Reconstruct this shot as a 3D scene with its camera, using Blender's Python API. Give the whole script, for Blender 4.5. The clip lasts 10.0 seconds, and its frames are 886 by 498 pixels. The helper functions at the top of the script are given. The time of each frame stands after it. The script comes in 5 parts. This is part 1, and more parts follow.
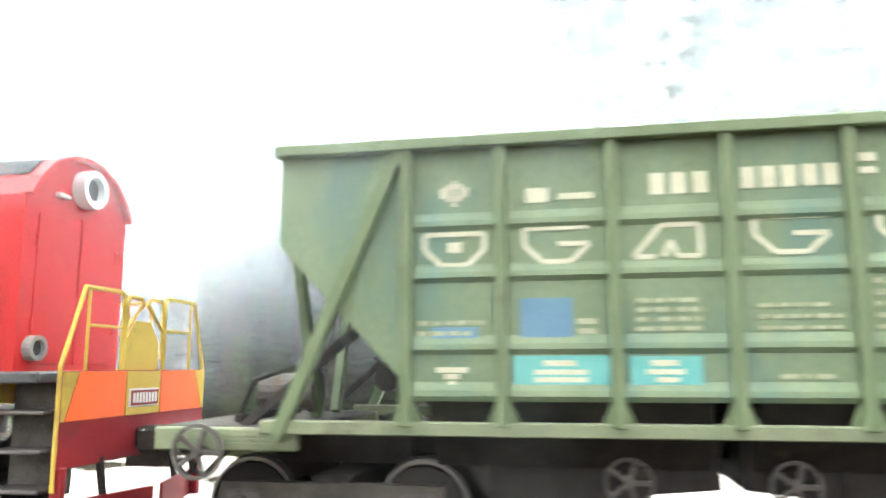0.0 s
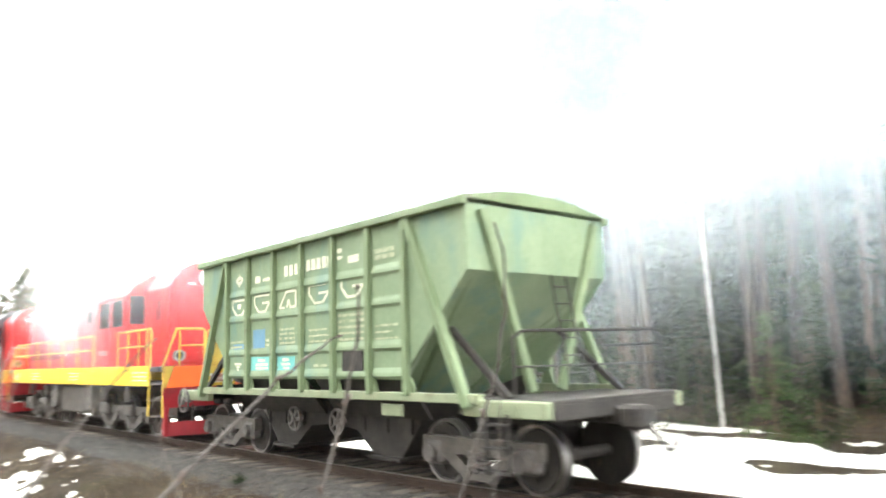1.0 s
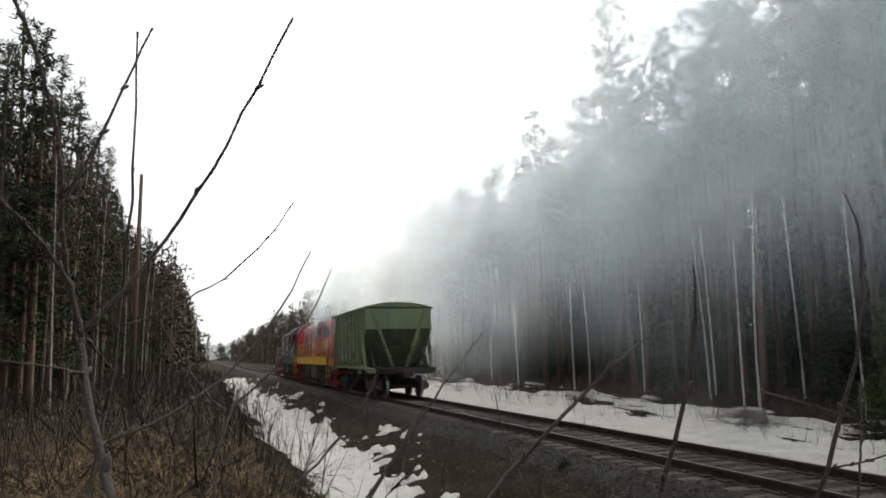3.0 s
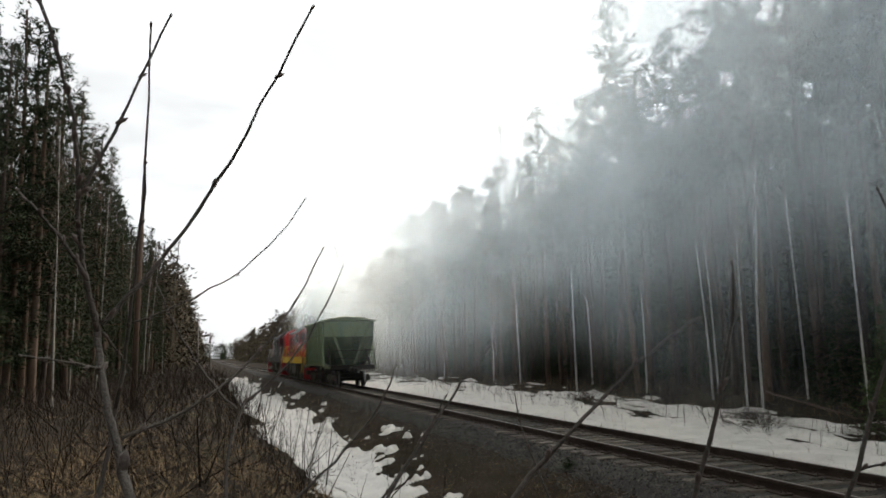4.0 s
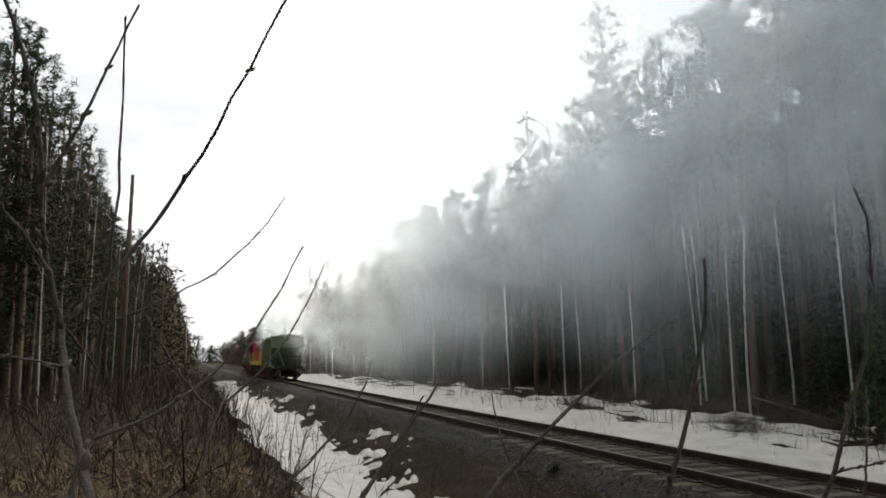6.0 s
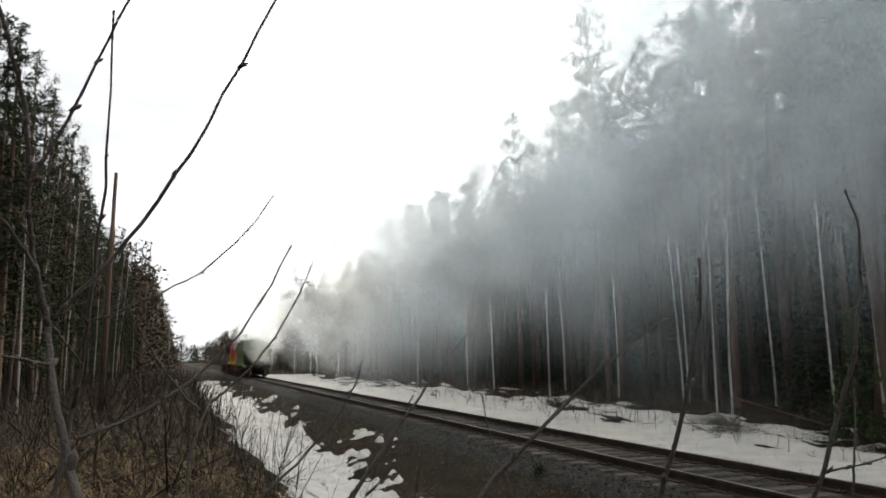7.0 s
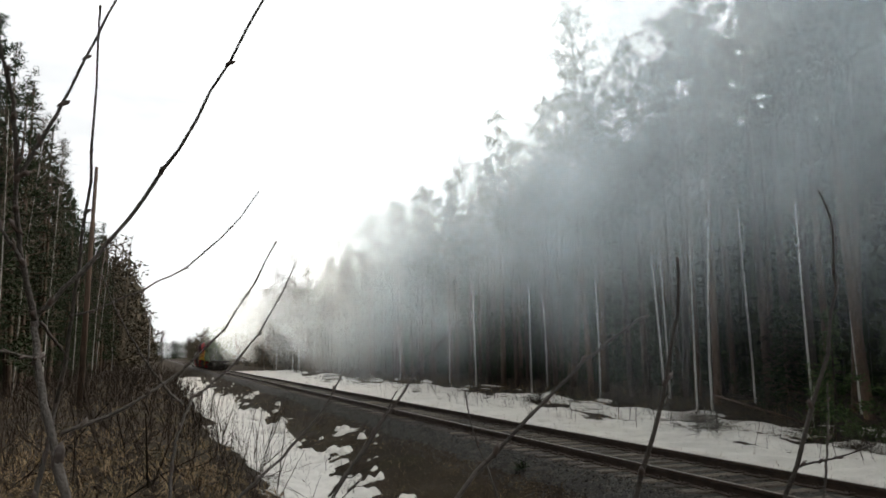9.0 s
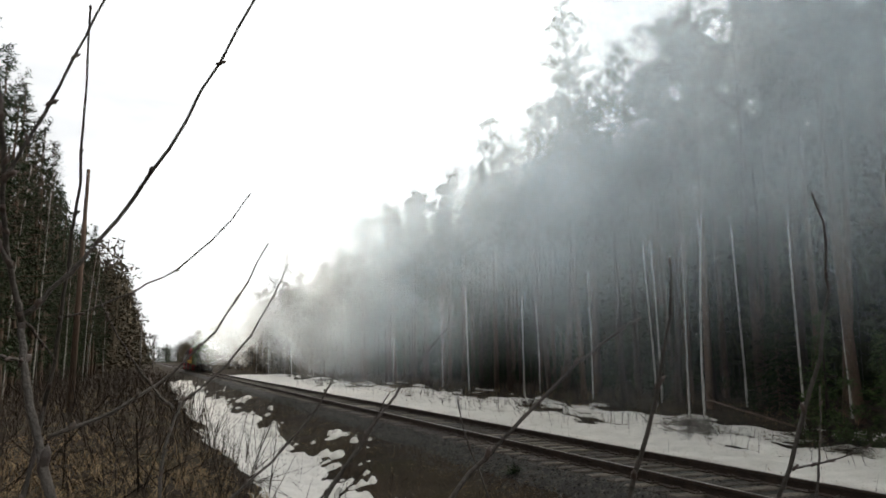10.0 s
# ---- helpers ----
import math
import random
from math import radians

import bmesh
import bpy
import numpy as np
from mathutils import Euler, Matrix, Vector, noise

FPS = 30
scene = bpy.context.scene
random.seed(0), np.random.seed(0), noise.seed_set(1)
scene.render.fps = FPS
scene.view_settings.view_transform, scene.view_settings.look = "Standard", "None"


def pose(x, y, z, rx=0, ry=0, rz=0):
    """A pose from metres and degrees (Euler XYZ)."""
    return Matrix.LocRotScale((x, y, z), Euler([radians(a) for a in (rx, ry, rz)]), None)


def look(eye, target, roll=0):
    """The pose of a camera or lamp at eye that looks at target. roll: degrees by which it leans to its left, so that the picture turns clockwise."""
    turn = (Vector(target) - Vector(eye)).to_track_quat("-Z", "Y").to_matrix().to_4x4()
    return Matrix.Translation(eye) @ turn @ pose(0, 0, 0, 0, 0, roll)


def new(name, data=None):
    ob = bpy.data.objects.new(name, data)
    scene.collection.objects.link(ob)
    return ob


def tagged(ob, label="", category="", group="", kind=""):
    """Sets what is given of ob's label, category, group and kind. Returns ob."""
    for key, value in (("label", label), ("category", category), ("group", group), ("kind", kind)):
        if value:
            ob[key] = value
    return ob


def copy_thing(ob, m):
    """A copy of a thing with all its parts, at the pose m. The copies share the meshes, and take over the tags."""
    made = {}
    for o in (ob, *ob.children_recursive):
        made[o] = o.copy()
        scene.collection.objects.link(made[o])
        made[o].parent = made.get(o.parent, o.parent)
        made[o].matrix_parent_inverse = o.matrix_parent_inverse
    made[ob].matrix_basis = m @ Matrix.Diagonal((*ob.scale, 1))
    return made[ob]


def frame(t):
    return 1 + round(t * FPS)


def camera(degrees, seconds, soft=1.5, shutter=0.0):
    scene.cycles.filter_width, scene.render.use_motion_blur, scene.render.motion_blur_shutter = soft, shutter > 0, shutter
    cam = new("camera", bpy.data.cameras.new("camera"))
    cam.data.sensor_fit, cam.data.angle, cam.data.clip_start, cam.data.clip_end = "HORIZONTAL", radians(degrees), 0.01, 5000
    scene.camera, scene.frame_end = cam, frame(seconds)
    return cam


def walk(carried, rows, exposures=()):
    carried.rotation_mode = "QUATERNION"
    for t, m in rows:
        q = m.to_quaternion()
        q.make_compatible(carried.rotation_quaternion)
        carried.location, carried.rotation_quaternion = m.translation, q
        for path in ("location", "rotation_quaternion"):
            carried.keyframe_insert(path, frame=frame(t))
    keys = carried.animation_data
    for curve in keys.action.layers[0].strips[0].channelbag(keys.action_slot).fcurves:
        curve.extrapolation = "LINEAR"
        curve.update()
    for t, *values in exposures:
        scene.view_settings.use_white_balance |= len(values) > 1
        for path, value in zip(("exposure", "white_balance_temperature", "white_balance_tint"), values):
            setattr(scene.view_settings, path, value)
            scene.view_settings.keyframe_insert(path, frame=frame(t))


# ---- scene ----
# ---- camera and its path ----
cam = camera(61.15, 10.0, soft=1.9, shutter=0.5)
EYE = 1.87
walk(cam, [
    (0.0, pose(0.025, -0.060, EYE + 0.021, 98.92, 0.15, -79.39)),
    (0.2, pose(0.025, -0.060, EYE + 0.021, 98.96, 0.10, -68.40)),
    (0.4, pose(0.025, -0.060, EYE + 0.021, 98.84, 0.27, -58.97)),
    (0.6, pose(0.025, -0.060, EYE + 0.021, 98.78, 0.70, -51.46)),
    (0.8, pose(0.025, -0.060, EYE + 0.021, 98.67, 0.91, -45.95)),
    (1.0, pose(0.025, -0.060, EYE + 0.021, 98.17, 1.65, -41.17)),
    (1.2, pose(0.025, -0.060, EYE + 0.021, 98.20, 1.52, -36.95)),
    (1.5, pose(0.025, -0.060, EYE + 0.021, 98.09, 1.45, -31.36)),
    (2.0, pose(0.025, -0.060, EYE + 0.021, 97.97, 1.48, -23.34)),
    (2.5, pose(0.010, -0.049, EYE + 0.018, 97.90, 1.36, -18.82)),
    (2.7, pose(0.010, -0.049, EYE + 0.018, 97.94, 1.36, -17.68)),
    (4.0, pose(-0.016, -0.008, EYE + 0.012, 97.96, 1.13, -17.42)),
    (4.5, pose(0.001, 0.006, EYE + 0.010, 98.01, 1.21, -17.26)),
    (5.0, pose(0.009, 0.011, EYE + 0.009, 98.17, 1.12, -17.43)),
    (5.5, pose(0.015, -0.002, EYE + 0.007, 98.22, 0.93, -17.82)),
    (7.0, pose(0.004, 0.010, EYE + 0.004, 98.27, 0.70, -19.38)),
    (7.5, pose(0.010, 0.014, EYE + 0.004, 98.21, 0.59, -20.10)),
    (8.0, pose(0.013, 0.006, EYE + 0.001, 98.15, 0.84, -20.35)),
    (8.5, pose(-0.000, 0.005, EYE + 0.001, 98.06, 0.80, -20.43)),
    (9.0, pose(-0.004, -0.006, EYE + 0.002, 98.02, 0.51, -20.70)),
    (9.5, pose(-0.005, -0.013, EYE + 0.001, 98.26, 0.43, -20.95)),
    (10.0, pose(0.000, 0.000, EYE + 0.000, 98.31, 0.44, -21.24)),
], exposures=[
    (0.0, 2.75), (0.6, 3.1), (1.0, 3.2), (1.5, 2.8), (2.0, 1.6), (2.5, 0.6), (2.7, 0.25), (3.8, -0.2), (4.5, -0.25), (7.0, -0.15), (10.0, -0.15)])

# ---- sky and sun ----
SUN_AZ, SUN_EL = 58.0, 33.0          # degrees clockwise from the track's direction, degrees up
world = bpy.data.worlds.new("overcast_sky")
scene.world = world
world.use_nodes = True
wn, wl = world.node_tree.nodes, world.node_tree.links
wn.clear()
w_out, w_bg = wn.new("ShaderNodeOutputWorld"), wn.new("ShaderNodeBackground")
w_sky, w_sat = wn.new("ShaderNodeTexSky"), wn.new("ShaderNodeHueSaturation")
w_co, w_map, w_cl, w_ramp = wn.new("ShaderNodeTexCoord"), wn.new("ShaderNodeMapping"), wn.new("ShaderNodeTexNoise"), wn.new("ShaderNodeMapRange")
w_mix, w_mul = wn.new("ShaderNodeMix"), wn.new("ShaderNodeMix")
w_sky.sky_type, w_sky.sun_disc = "NISHITA", False
w_sky.sun_elevation, w_sky.sun_rotation = radians(SUN_EL), radians(SUN_AZ)
w_sky.dust_density, w_sky.air_density = 3.0, 1.0
w_sat.inputs["Saturation"].default_value = 0.22
w_map.inputs["Scale"].default_value = (1.6, 1.6, 7.0)
w_cl.inputs["Scale"].default_value, w_cl.inputs["Detail"].default_value = 2.2, 5.0
w_ramp.inputs["From Min"].default_value, w_ramp.inputs["From Max"].default_value = 0.36, 0.52
w_ramp.inputs["To Min"].default_value, w_ramp.inputs["To Max"].default_value = 0.8, 1.0
w_mix.data_type, w_mul.data_type, w_mul.blend_type = "RGBA", "RGBA", "MULTIPLY"
w_mix.inputs[0].default_value = 0.7           # share of thin bright cloud in the sky
w_mix.inputs[7].default_value = (14.0, 14.3, 14.4, 1)
w_mul.inputs[0].default_value = 1.0
w_bg.inputs["Strength"].default_value = 0.105
w_dot, w_grad, w_glow = wn.new("ShaderNodeVectorMath"), wn.new("ShaderNodeMapRange"), wn.new("ShaderNodeMix")
w_dot.operation = "DOT_PRODUCT"
w_dot.inputs[1].default_value = (math.sin(radians(SUN_AZ)) * math.cos(radians(SUN_EL)), math.cos(radians(SUN_AZ)) * math.cos(radians(SUN_EL)), math.sin(radians(SUN_EL)))
w_grad.inputs["From Min"].default_value, w_grad.inputs["From Max"].default_value = -1.0, 1.0
w_grad.inputs["To Min"].default_value, w_grad.inputs["To Max"].default_value = 0.11, 1.4   # thin cloud, brighter towards the veiled sun
w_glow.data_type, w_glow.blend_type = "RGBA", "MULTIPLY"
w_glow.inputs[0].default_value = 1.0
wl.new(w_co.outputs["Generated"], w_dot.inputs[0])
wl.new(w_dot.outputs["Value"], w_grad.inputs["Value"])
wl.new(w_grad.outputs["Result"], w_glow.inputs[7])
wl.new(w_co.outputs["Generated"], w_map.inputs["Vector"])
wl.new(w_map.outputs["Vector"], w_cl.inputs["Vector"])
wl.new(w_cl.outputs["Fac"], w_ramp.inputs["Value"])
wl.new(w_sky.outputs["Color"], w_sat.inputs["Color"])
wl.new(w_sat.outputs["Color"], w_mix.inputs[6])
wl.new(w_mix.outputs[2], w_mul.inputs[6])
wl.new(w_ramp.outputs["Result"], w_mul.inputs[7])
wl.new(w_mul.outputs[2], w_glow.inputs[6])
wl.new(w_glow.outputs[2], w_bg.inputs["Color"])
wl.new(w_bg.outputs["Background"], w_out.inputs["Surface"])

sun = new("sun", bpy.data.lights.new("sun", "SUN"))
sun.data.energy, sun.data.angle, sun.data.color = 4.2, radians(6), (1.0, 0.9, 0.76)
sa, se = radians(SUN_AZ), radians(SUN_EL)
sun_dir = Vector((math.sin(sa) * math.cos(se), math.cos(sa) * math.cos(se), math.sin(se)))
sun.matrix_world = look(sun_dir * 200, (0, 0, 0))
scene.cycles.transparent_max_bounces = 96


# ---- materials ----
def mat(name, dark, light, scale=6.0, rough=0.8, metal=0.0, bump=0.2, fine=60.0, island=0.0, rand=0.0, stain=None, stain_at=0.62, stretch=(1, 1, 1)):
    """Two scales of noise between two base colours, relief from the fine one, and stains of a third colour."""
    m = bpy.data.materials.new(name)
    m.use_nodes = True
    n, l = m.node_tree.nodes, m.node_tree.links
    bsdf = n["Principled BSDF"]
    co, mp = n.new("ShaderNodeTexCoord"), n.new("ShaderNodeMapping")
    mp.inputs["Scale"].default_value = stretch
    big, small = n.new("ShaderNodeTexNoise"), n.new("ShaderNodeTexNoise")
    big.inputs["Scale"].default_value, big.inputs["Detail"].default_value = scale, 6
    small.inputs["Scale"].default_value, small.inputs["Detail"].default_value = fine, 4
    l.new(co.outputs["Object"], mp.inputs["Vector"])
    l.new(mp.outputs["Vector"], big.inputs["Vector"])
    l.new(mp.outputs["Vector"], small.inputs["Vector"])
    add = n.new("ShaderNodeMath")
    add.operation = "MULTIPLY_ADD"
    add.inputs[1].default_value, add.inputs[2].default_value = 0.5, 0.0
    l.new(small.outputs["Fac"], add.inputs[0])
    half = n.new("ShaderNodeMath")
    half.operation = "MULTIPLY_ADD"
    half.inputs[1].default_value = 0.5
    l.new(big.outputs["Fac"], half.inputs[0])
    l.new(add.outputs[0], half.inputs[2])
    rng = n.new("ShaderNodeMapRange")
    rng.inputs["From Min"].default_value, rng.inputs["From Max"].default_value = 0.34, 0.66
    last = half.outputs[0]
    if island or rand:
        src = n.new("ShaderNodeNewGeometry") if island else n.new("ShaderNodeObjectInfo")
        shift = n.new("ShaderNodeMath")
        shift.operation = "MULTIPLY_ADD"
        k = island or rand
        shift.inputs[1].default_value = k
        l.new(src.outputs["Random Per Island" if island else "Random"], shift.inputs[0])
        l.new(last, shift.inputs[2])
        less = n.new("ShaderNodeMath")
        less.operation = "SUBTRACT"
        less.inputs[1].default_value = k / 2
        l.new(shift.outputs[0], less.inputs[0])
        last = less.outputs[0]
    l.new(last, rng.inputs["Value"])
    mix = n.new("ShaderNodeMix")
    mix.data_type = "RGBA"
    mix.inputs[6].default_value, mix.inputs[7].default_value = (*dark, 1), (*light, 1)
    l.new(rng.outputs["Result"], mix.inputs[0])
    col = mix.outputs[2]
    if stain:
        st, sr, sm = n.new("ShaderNodeTexNoise"), n.new("ShaderNodeMapRange"), n.new("ShaderNodeMix")
        st.inputs["Scale"].default_value, st.inputs["Detail"].default_value = scale * 0.7, 8
        st.inputs["Roughness"].default_value = 0.7
        off = n.new("ShaderNodeVectorMath")
        off.inputs[1].default_value = (7.3, 1.9, 4.4)
        l.new(mp.outputs["Vector"], off.inputs[0])
        l.new(off.outputs[0], st.inputs["Vector"])
        sr.inputs["From Min"].default_value, sr.inputs["From Max"].default_value = stain_at - 0.06, stain_at + 0.08
        l.new(st.outputs["Fac"], sr.inputs["Value"])
        sm.data_type = "RGBA"
        sm.inputs[7].default_value = (*stain, 1)
        l.new(col, sm.inputs[6])
        l.new(sr.outputs["Result"], sm.inputs[0])
        col = sm.outputs[2]
    l.new(col, bsdf.inputs["Base Color"])
    bsdf.inputs["Roughness"].default_value, bsdf.inputs["Metallic"].default_value = rough, metal
    if bump:
        b = n.new("ShaderNodeBump")
        b.inputs["Strength"].default_value, b.inputs["Distance"].default_value = bump, 0.02
        l.new(small.outputs["Fac"], b.inputs["Height"])
        l.new(b.outputs["Normal"], bsdf.inputs["Normal"])
    return m


M = {
    "ground": mat("dead_grass_soil", (0.01, 0.0075, 0.005), (0.045, 0.031, 0.018), 0.9, 0.95, bump=0.9, fine=14, stain=(0.035, 0.03, 0.014), stain_at=0.58),
    # old snow; the yellowish warmth of sunlight is put into its colours and stain
    "snow": mat("old_snow", (0.5, 0.475, 0.43), (0.71, 0.68, 0.615), 1.3, 0.65, bump=0.5, fine=18, stain=(0.5, 0.46, 0.4), stain_at=0.7),
    "ballast": mat("crushed_stone", (0.009, 0.008, 0.007), (0.042, 0.037, 0.03), 3.0, 0.95, bump=1.0, fine=28, stain=(0.06, 0.04, 0.022)),
    "stone": mat("ballast_stone", (0.012, 0.011, 0.009), (0.1, 0.09, 0.075), 5.0, 0.9, bump=0.3, island=0.4),
    "rail": mat("rusty_rail_side", (0.022, 0.015, 0.011), (0.07, 0.045, 0.031), 4.0, 0.75, metal=0.3, bump=0.4),
    "railhead": mat("worn_rail_head", (0.16, 0.14, 0.12), (0.3, 0.27, 0.24), 4.0, 0.4, metal=0.8, bump=0.05, stretch=(1, 0.05, 1)),
    "sleeper": mat("weathered_sleeper", (0.04, 0.033, 0.026), (0.15, 0.125, 0.095), 5.0, 0.9, bump=0.6, rand=0.35, stretch=(1, 6, 1)),
    "green": mat("green_wagon_paint", (0.135, 0.19, 0.1), (0.215, 0.275, 0.165), 1.6, 0.6, bump=0.08, fine=40, stain=(0.12, 0.2, 0.15), stain_at=0.57, stretch=(1, 1, 0.35)),
    "greenrib": mat("green_rib_paint", (0.115, 0.16, 0.078), (0.175, 0.225, 0.12), 2.0, 0.6, bump=0.08, stain=(0.085, 0.07, 0.04), stain_at=0.68),
    "greentop": mat("dusty_green_roof", (0.115, 0.165, 0.07), (0.21, 0.27, 0.15), 1.4, 0.8, bump=0.2, stain=(0.2, 0.2, 0.15), stain_at=0.6),
    "sill": mat("pale_green_sill", (0.14, 0.18, 0.1), (0.27, 0.29, 0.18), 1.6, 0.65, bump=0.1, stain=(0.12, 0.1, 0.06)),
    "letter": mat("faded_cream_paint", (0.5, 0.49, 0.34), (0.66, 0.65, 0.5), 5.0, 0.7, bump=0.05, stain=(0.24, 0.3, 0.18), stain_at=0.66),
    "faint": mat("worn_cream_lettering", (0.28, 0.31, 0.19), (0.48, 0.48, 0.33), 9.0, 0.7, bump=0.05, stain=(0.2, 0.26, 0.15), stain_at=0.55),
    "blue": mat("faded_blue_paint", (0.09, 0.2, 0.3), (0.15, 0.28, 0.37), 3.0, 0.6, bump=0.05, stain=(0.16, 0.25, 0.2)),
    "teal": mat("faded_teal_paint", (0.1, 0.38, 0.36), (0.18, 0.48, 0.44), 3.0, 0.6, bump=0.05, stain=(0.2, 0.36, 0.28)),
    "under": mat("black_brown_running_gear", (0.012, 0.011, 0.01), (0.05, 0.043, 0.036), 4.0, 0.7, metal=0.2, bump=0.3, stain=(0.09, 0.065, 0.045), stain_at=0.66),
    "gear": mat("greasy_grey_steel", (0.06, 0.055, 0.05), (0.17, 0.155, 0.14), 5.0, 0.6, metal=0.4, bump=0.3, stain=(0.12, 0.07, 0.04)),
    "castframe": mat("dusty_cast_bogie_steel", (0.035, 0.032, 0.028), (0.12, 0.105, 0.088), 5.0, 0.7, metal=0.2, bump=0.3, stain=(0.16, 0.12, 0.08), stain_at=0.66),
    "tread": mat("polished_wheel_tread", (0.18, 0.17, 0.16), (0.36, 0.35, 0.34), 6.0, 0.3, metal=1.0, bump=0.03),
    "red": mat("red_loco_paint", (0.5, 0.018, 0.022), (0.62, 0.035, 0.035), 0.8, 0.4, bump=0.03, stain=(0.36, 0.02, 0.02), stain_at=0.66, stretch=(1, 1, 0.4)),
    "darkred": mat("dark_red_paint", (0.2, 0.01, 0.016), (0.32, 0.018, 0.024), 1.5, 0.5, bump=0.05, stain=(0.16, 0.02, 0.02)),
    "yellow": mat("yellow_loco_paint", (0.68, 0.42, 0.012), (0.82, 0.53, 0.03), 1.5, 0.45, bump=0.04, stain=(0.42, 0.28, 0.03), stain_at=0.7),
    "ochre": mat("dull_yellow_paint", (0.5, 0.34, 0.04), (0.62, 0.45, 0.08), 1.5, 0.55, bump=0.04, stain=(0.36, 0.25, 0.05)),
    "orange": mat("fluorescent_orange_film", (0.95, 0.13, 0.025), (1.0, 0.18, 0.04), 1.5, 0.5, bump=0.02),
    "white": mat("white_paint", (0.62, 0.62, 0.6), (0.8, 0.8, 0.78), 3.0, 0.5, bump=0.03, stain=(0.4, 0.38, 0.35)),
    "palegrey": mat("pale_grey_loco_paint", (0.2, 0.2, 0.195), (0.4, 0.4, 0.385), 2.0, 0.55, bump=0.05, stain=(0.16, 0.14, 0.12)),
    "darkgrey": mat("dark_grey_loco_paint", (0.045, 0.045, 0.048), (0.11, 0.11, 0.11), 2.0, 0.55, bump=0.05, stain=(0.03, 0.025, 0.02)),
    "roofgrey": mat("sooty_grey_roof", (0.04, 0.04, 0.04), (0.19, 0.19, 0.19), 1.6, 0.7, bump=0.1, stain=(0.04, 0.04, 0.04), stain_at=0.55),
    "bark": mat("pine_bark", (0.03, 0.022, 0.017), (0.115, 0.074, 0.05), 3.0, 0.95, bump=0.8, fine=24, rand=0.3, stretch=(1, 1, 0.3)),
    "birch": mat("birch_bark", (0.3, 0.28, 0.25), (0.52, 0.5, 0.46), 2.0, 0.8, bump=0.2, stain=(0.04, 0.035, 0.03), stain_at=0.6, stretch=(1, 1, 2.4)),
    "twigs": mat("thin_birch_twigs", (0.06, 0.04, 0.032), (0.16, 0.105, 0.08), 3.0, 0.9, bump=0.0),
    "needle": mat("pine_needles", (0.011, 0.018, 0.009), (0.04, 0.052, 0.022), 1.0, 0.7, bump=0.0, island=0.5),
    # bare brown of far woods, paler than needles: distance haze is mixed into the colour
    "farwood": mat("distant_bare_woods", (0.045, 0.04, 0.028), (0.12, 0.098, 0.068), 1.0, 0.9, bump=0.0, island=0.5),
    "spruce": mat("spruce_needles", (0.01, 0.018, 0.008), (0.034, 0.052, 0.02), 1.0, 0.75, bump=0.0, island=0.5),
    "youngneedle": mat("young_green_needles", (0.025, 0.042, 0.014), (0.085, 0.12, 0.045), 1.0, 0.7, bump=0.0, island=0.5),
    "straw": mat("dry_straw_grass", (0.022, 0.014, 0.009), (0.3, 0.215, 0.12), 1.0, 0.9, bump=0.0, island=0.6),
    "moss": mat("olive_dead_grass", (0.02, 0.014, 0.008), (0.15, 0.105, 0.055), 1.0, 0.95, bump=0.0, island=0.6),
    "brush": mat("bare_brush_stems", (0.016, 0.012, 0.01), (0.06, 0.046, 0.035), 2.0, 0.9, bump=0.0, island=0.5),
    "twig": mat("grey_brown_twig_bark", (0.03, 0.025, 0.021), (0.1, 0.085, 0.07), 16.0, 0.75, bump=0.4, fine=180, stain=(0.055, 0.04, 0.035)),
    "bud": mat("dark_bud", (0.04, 0.028, 0.022), (0.1, 0.07, 0.055), 30.0, 0.6, bump=0.3),
    "pole": mat("grey_weathered_pole", (0.1, 0.09, 0.08), (0.24, 0.22, 0.2), 3.0, 0.9, bump=0.4, stretch=(1, 1, 0.2)),
}

for k in ("needle", "spruce", "youngneedle", "farwood", "straw", "moss", "brush", "ground"):
    M[k].node_tree.nodes["Principled BSDF"].inputs["Specular IOR Level"].default_value = 0.12


def glass_mat(name, colour, rough):
    m = bpy.data.materials.new(name)
    m.use_nodes = True
    b = m.node_tree.nodes["Principled BSDF"]
    b.inputs["Base Color"].default_value = (*colour, 1)
    b.inputs["Roughness"].default_value, b.inputs["Specular IOR Level"].default_value = rough, 0.8
    return m


M["glass"] = glass_mat("dark_cab_glass", (0.03, 0.035, 0.04), 0.08)
M["lens"] = glass_mat("headlight_lens", (0.05, 0.055, 0.06), 0.12)


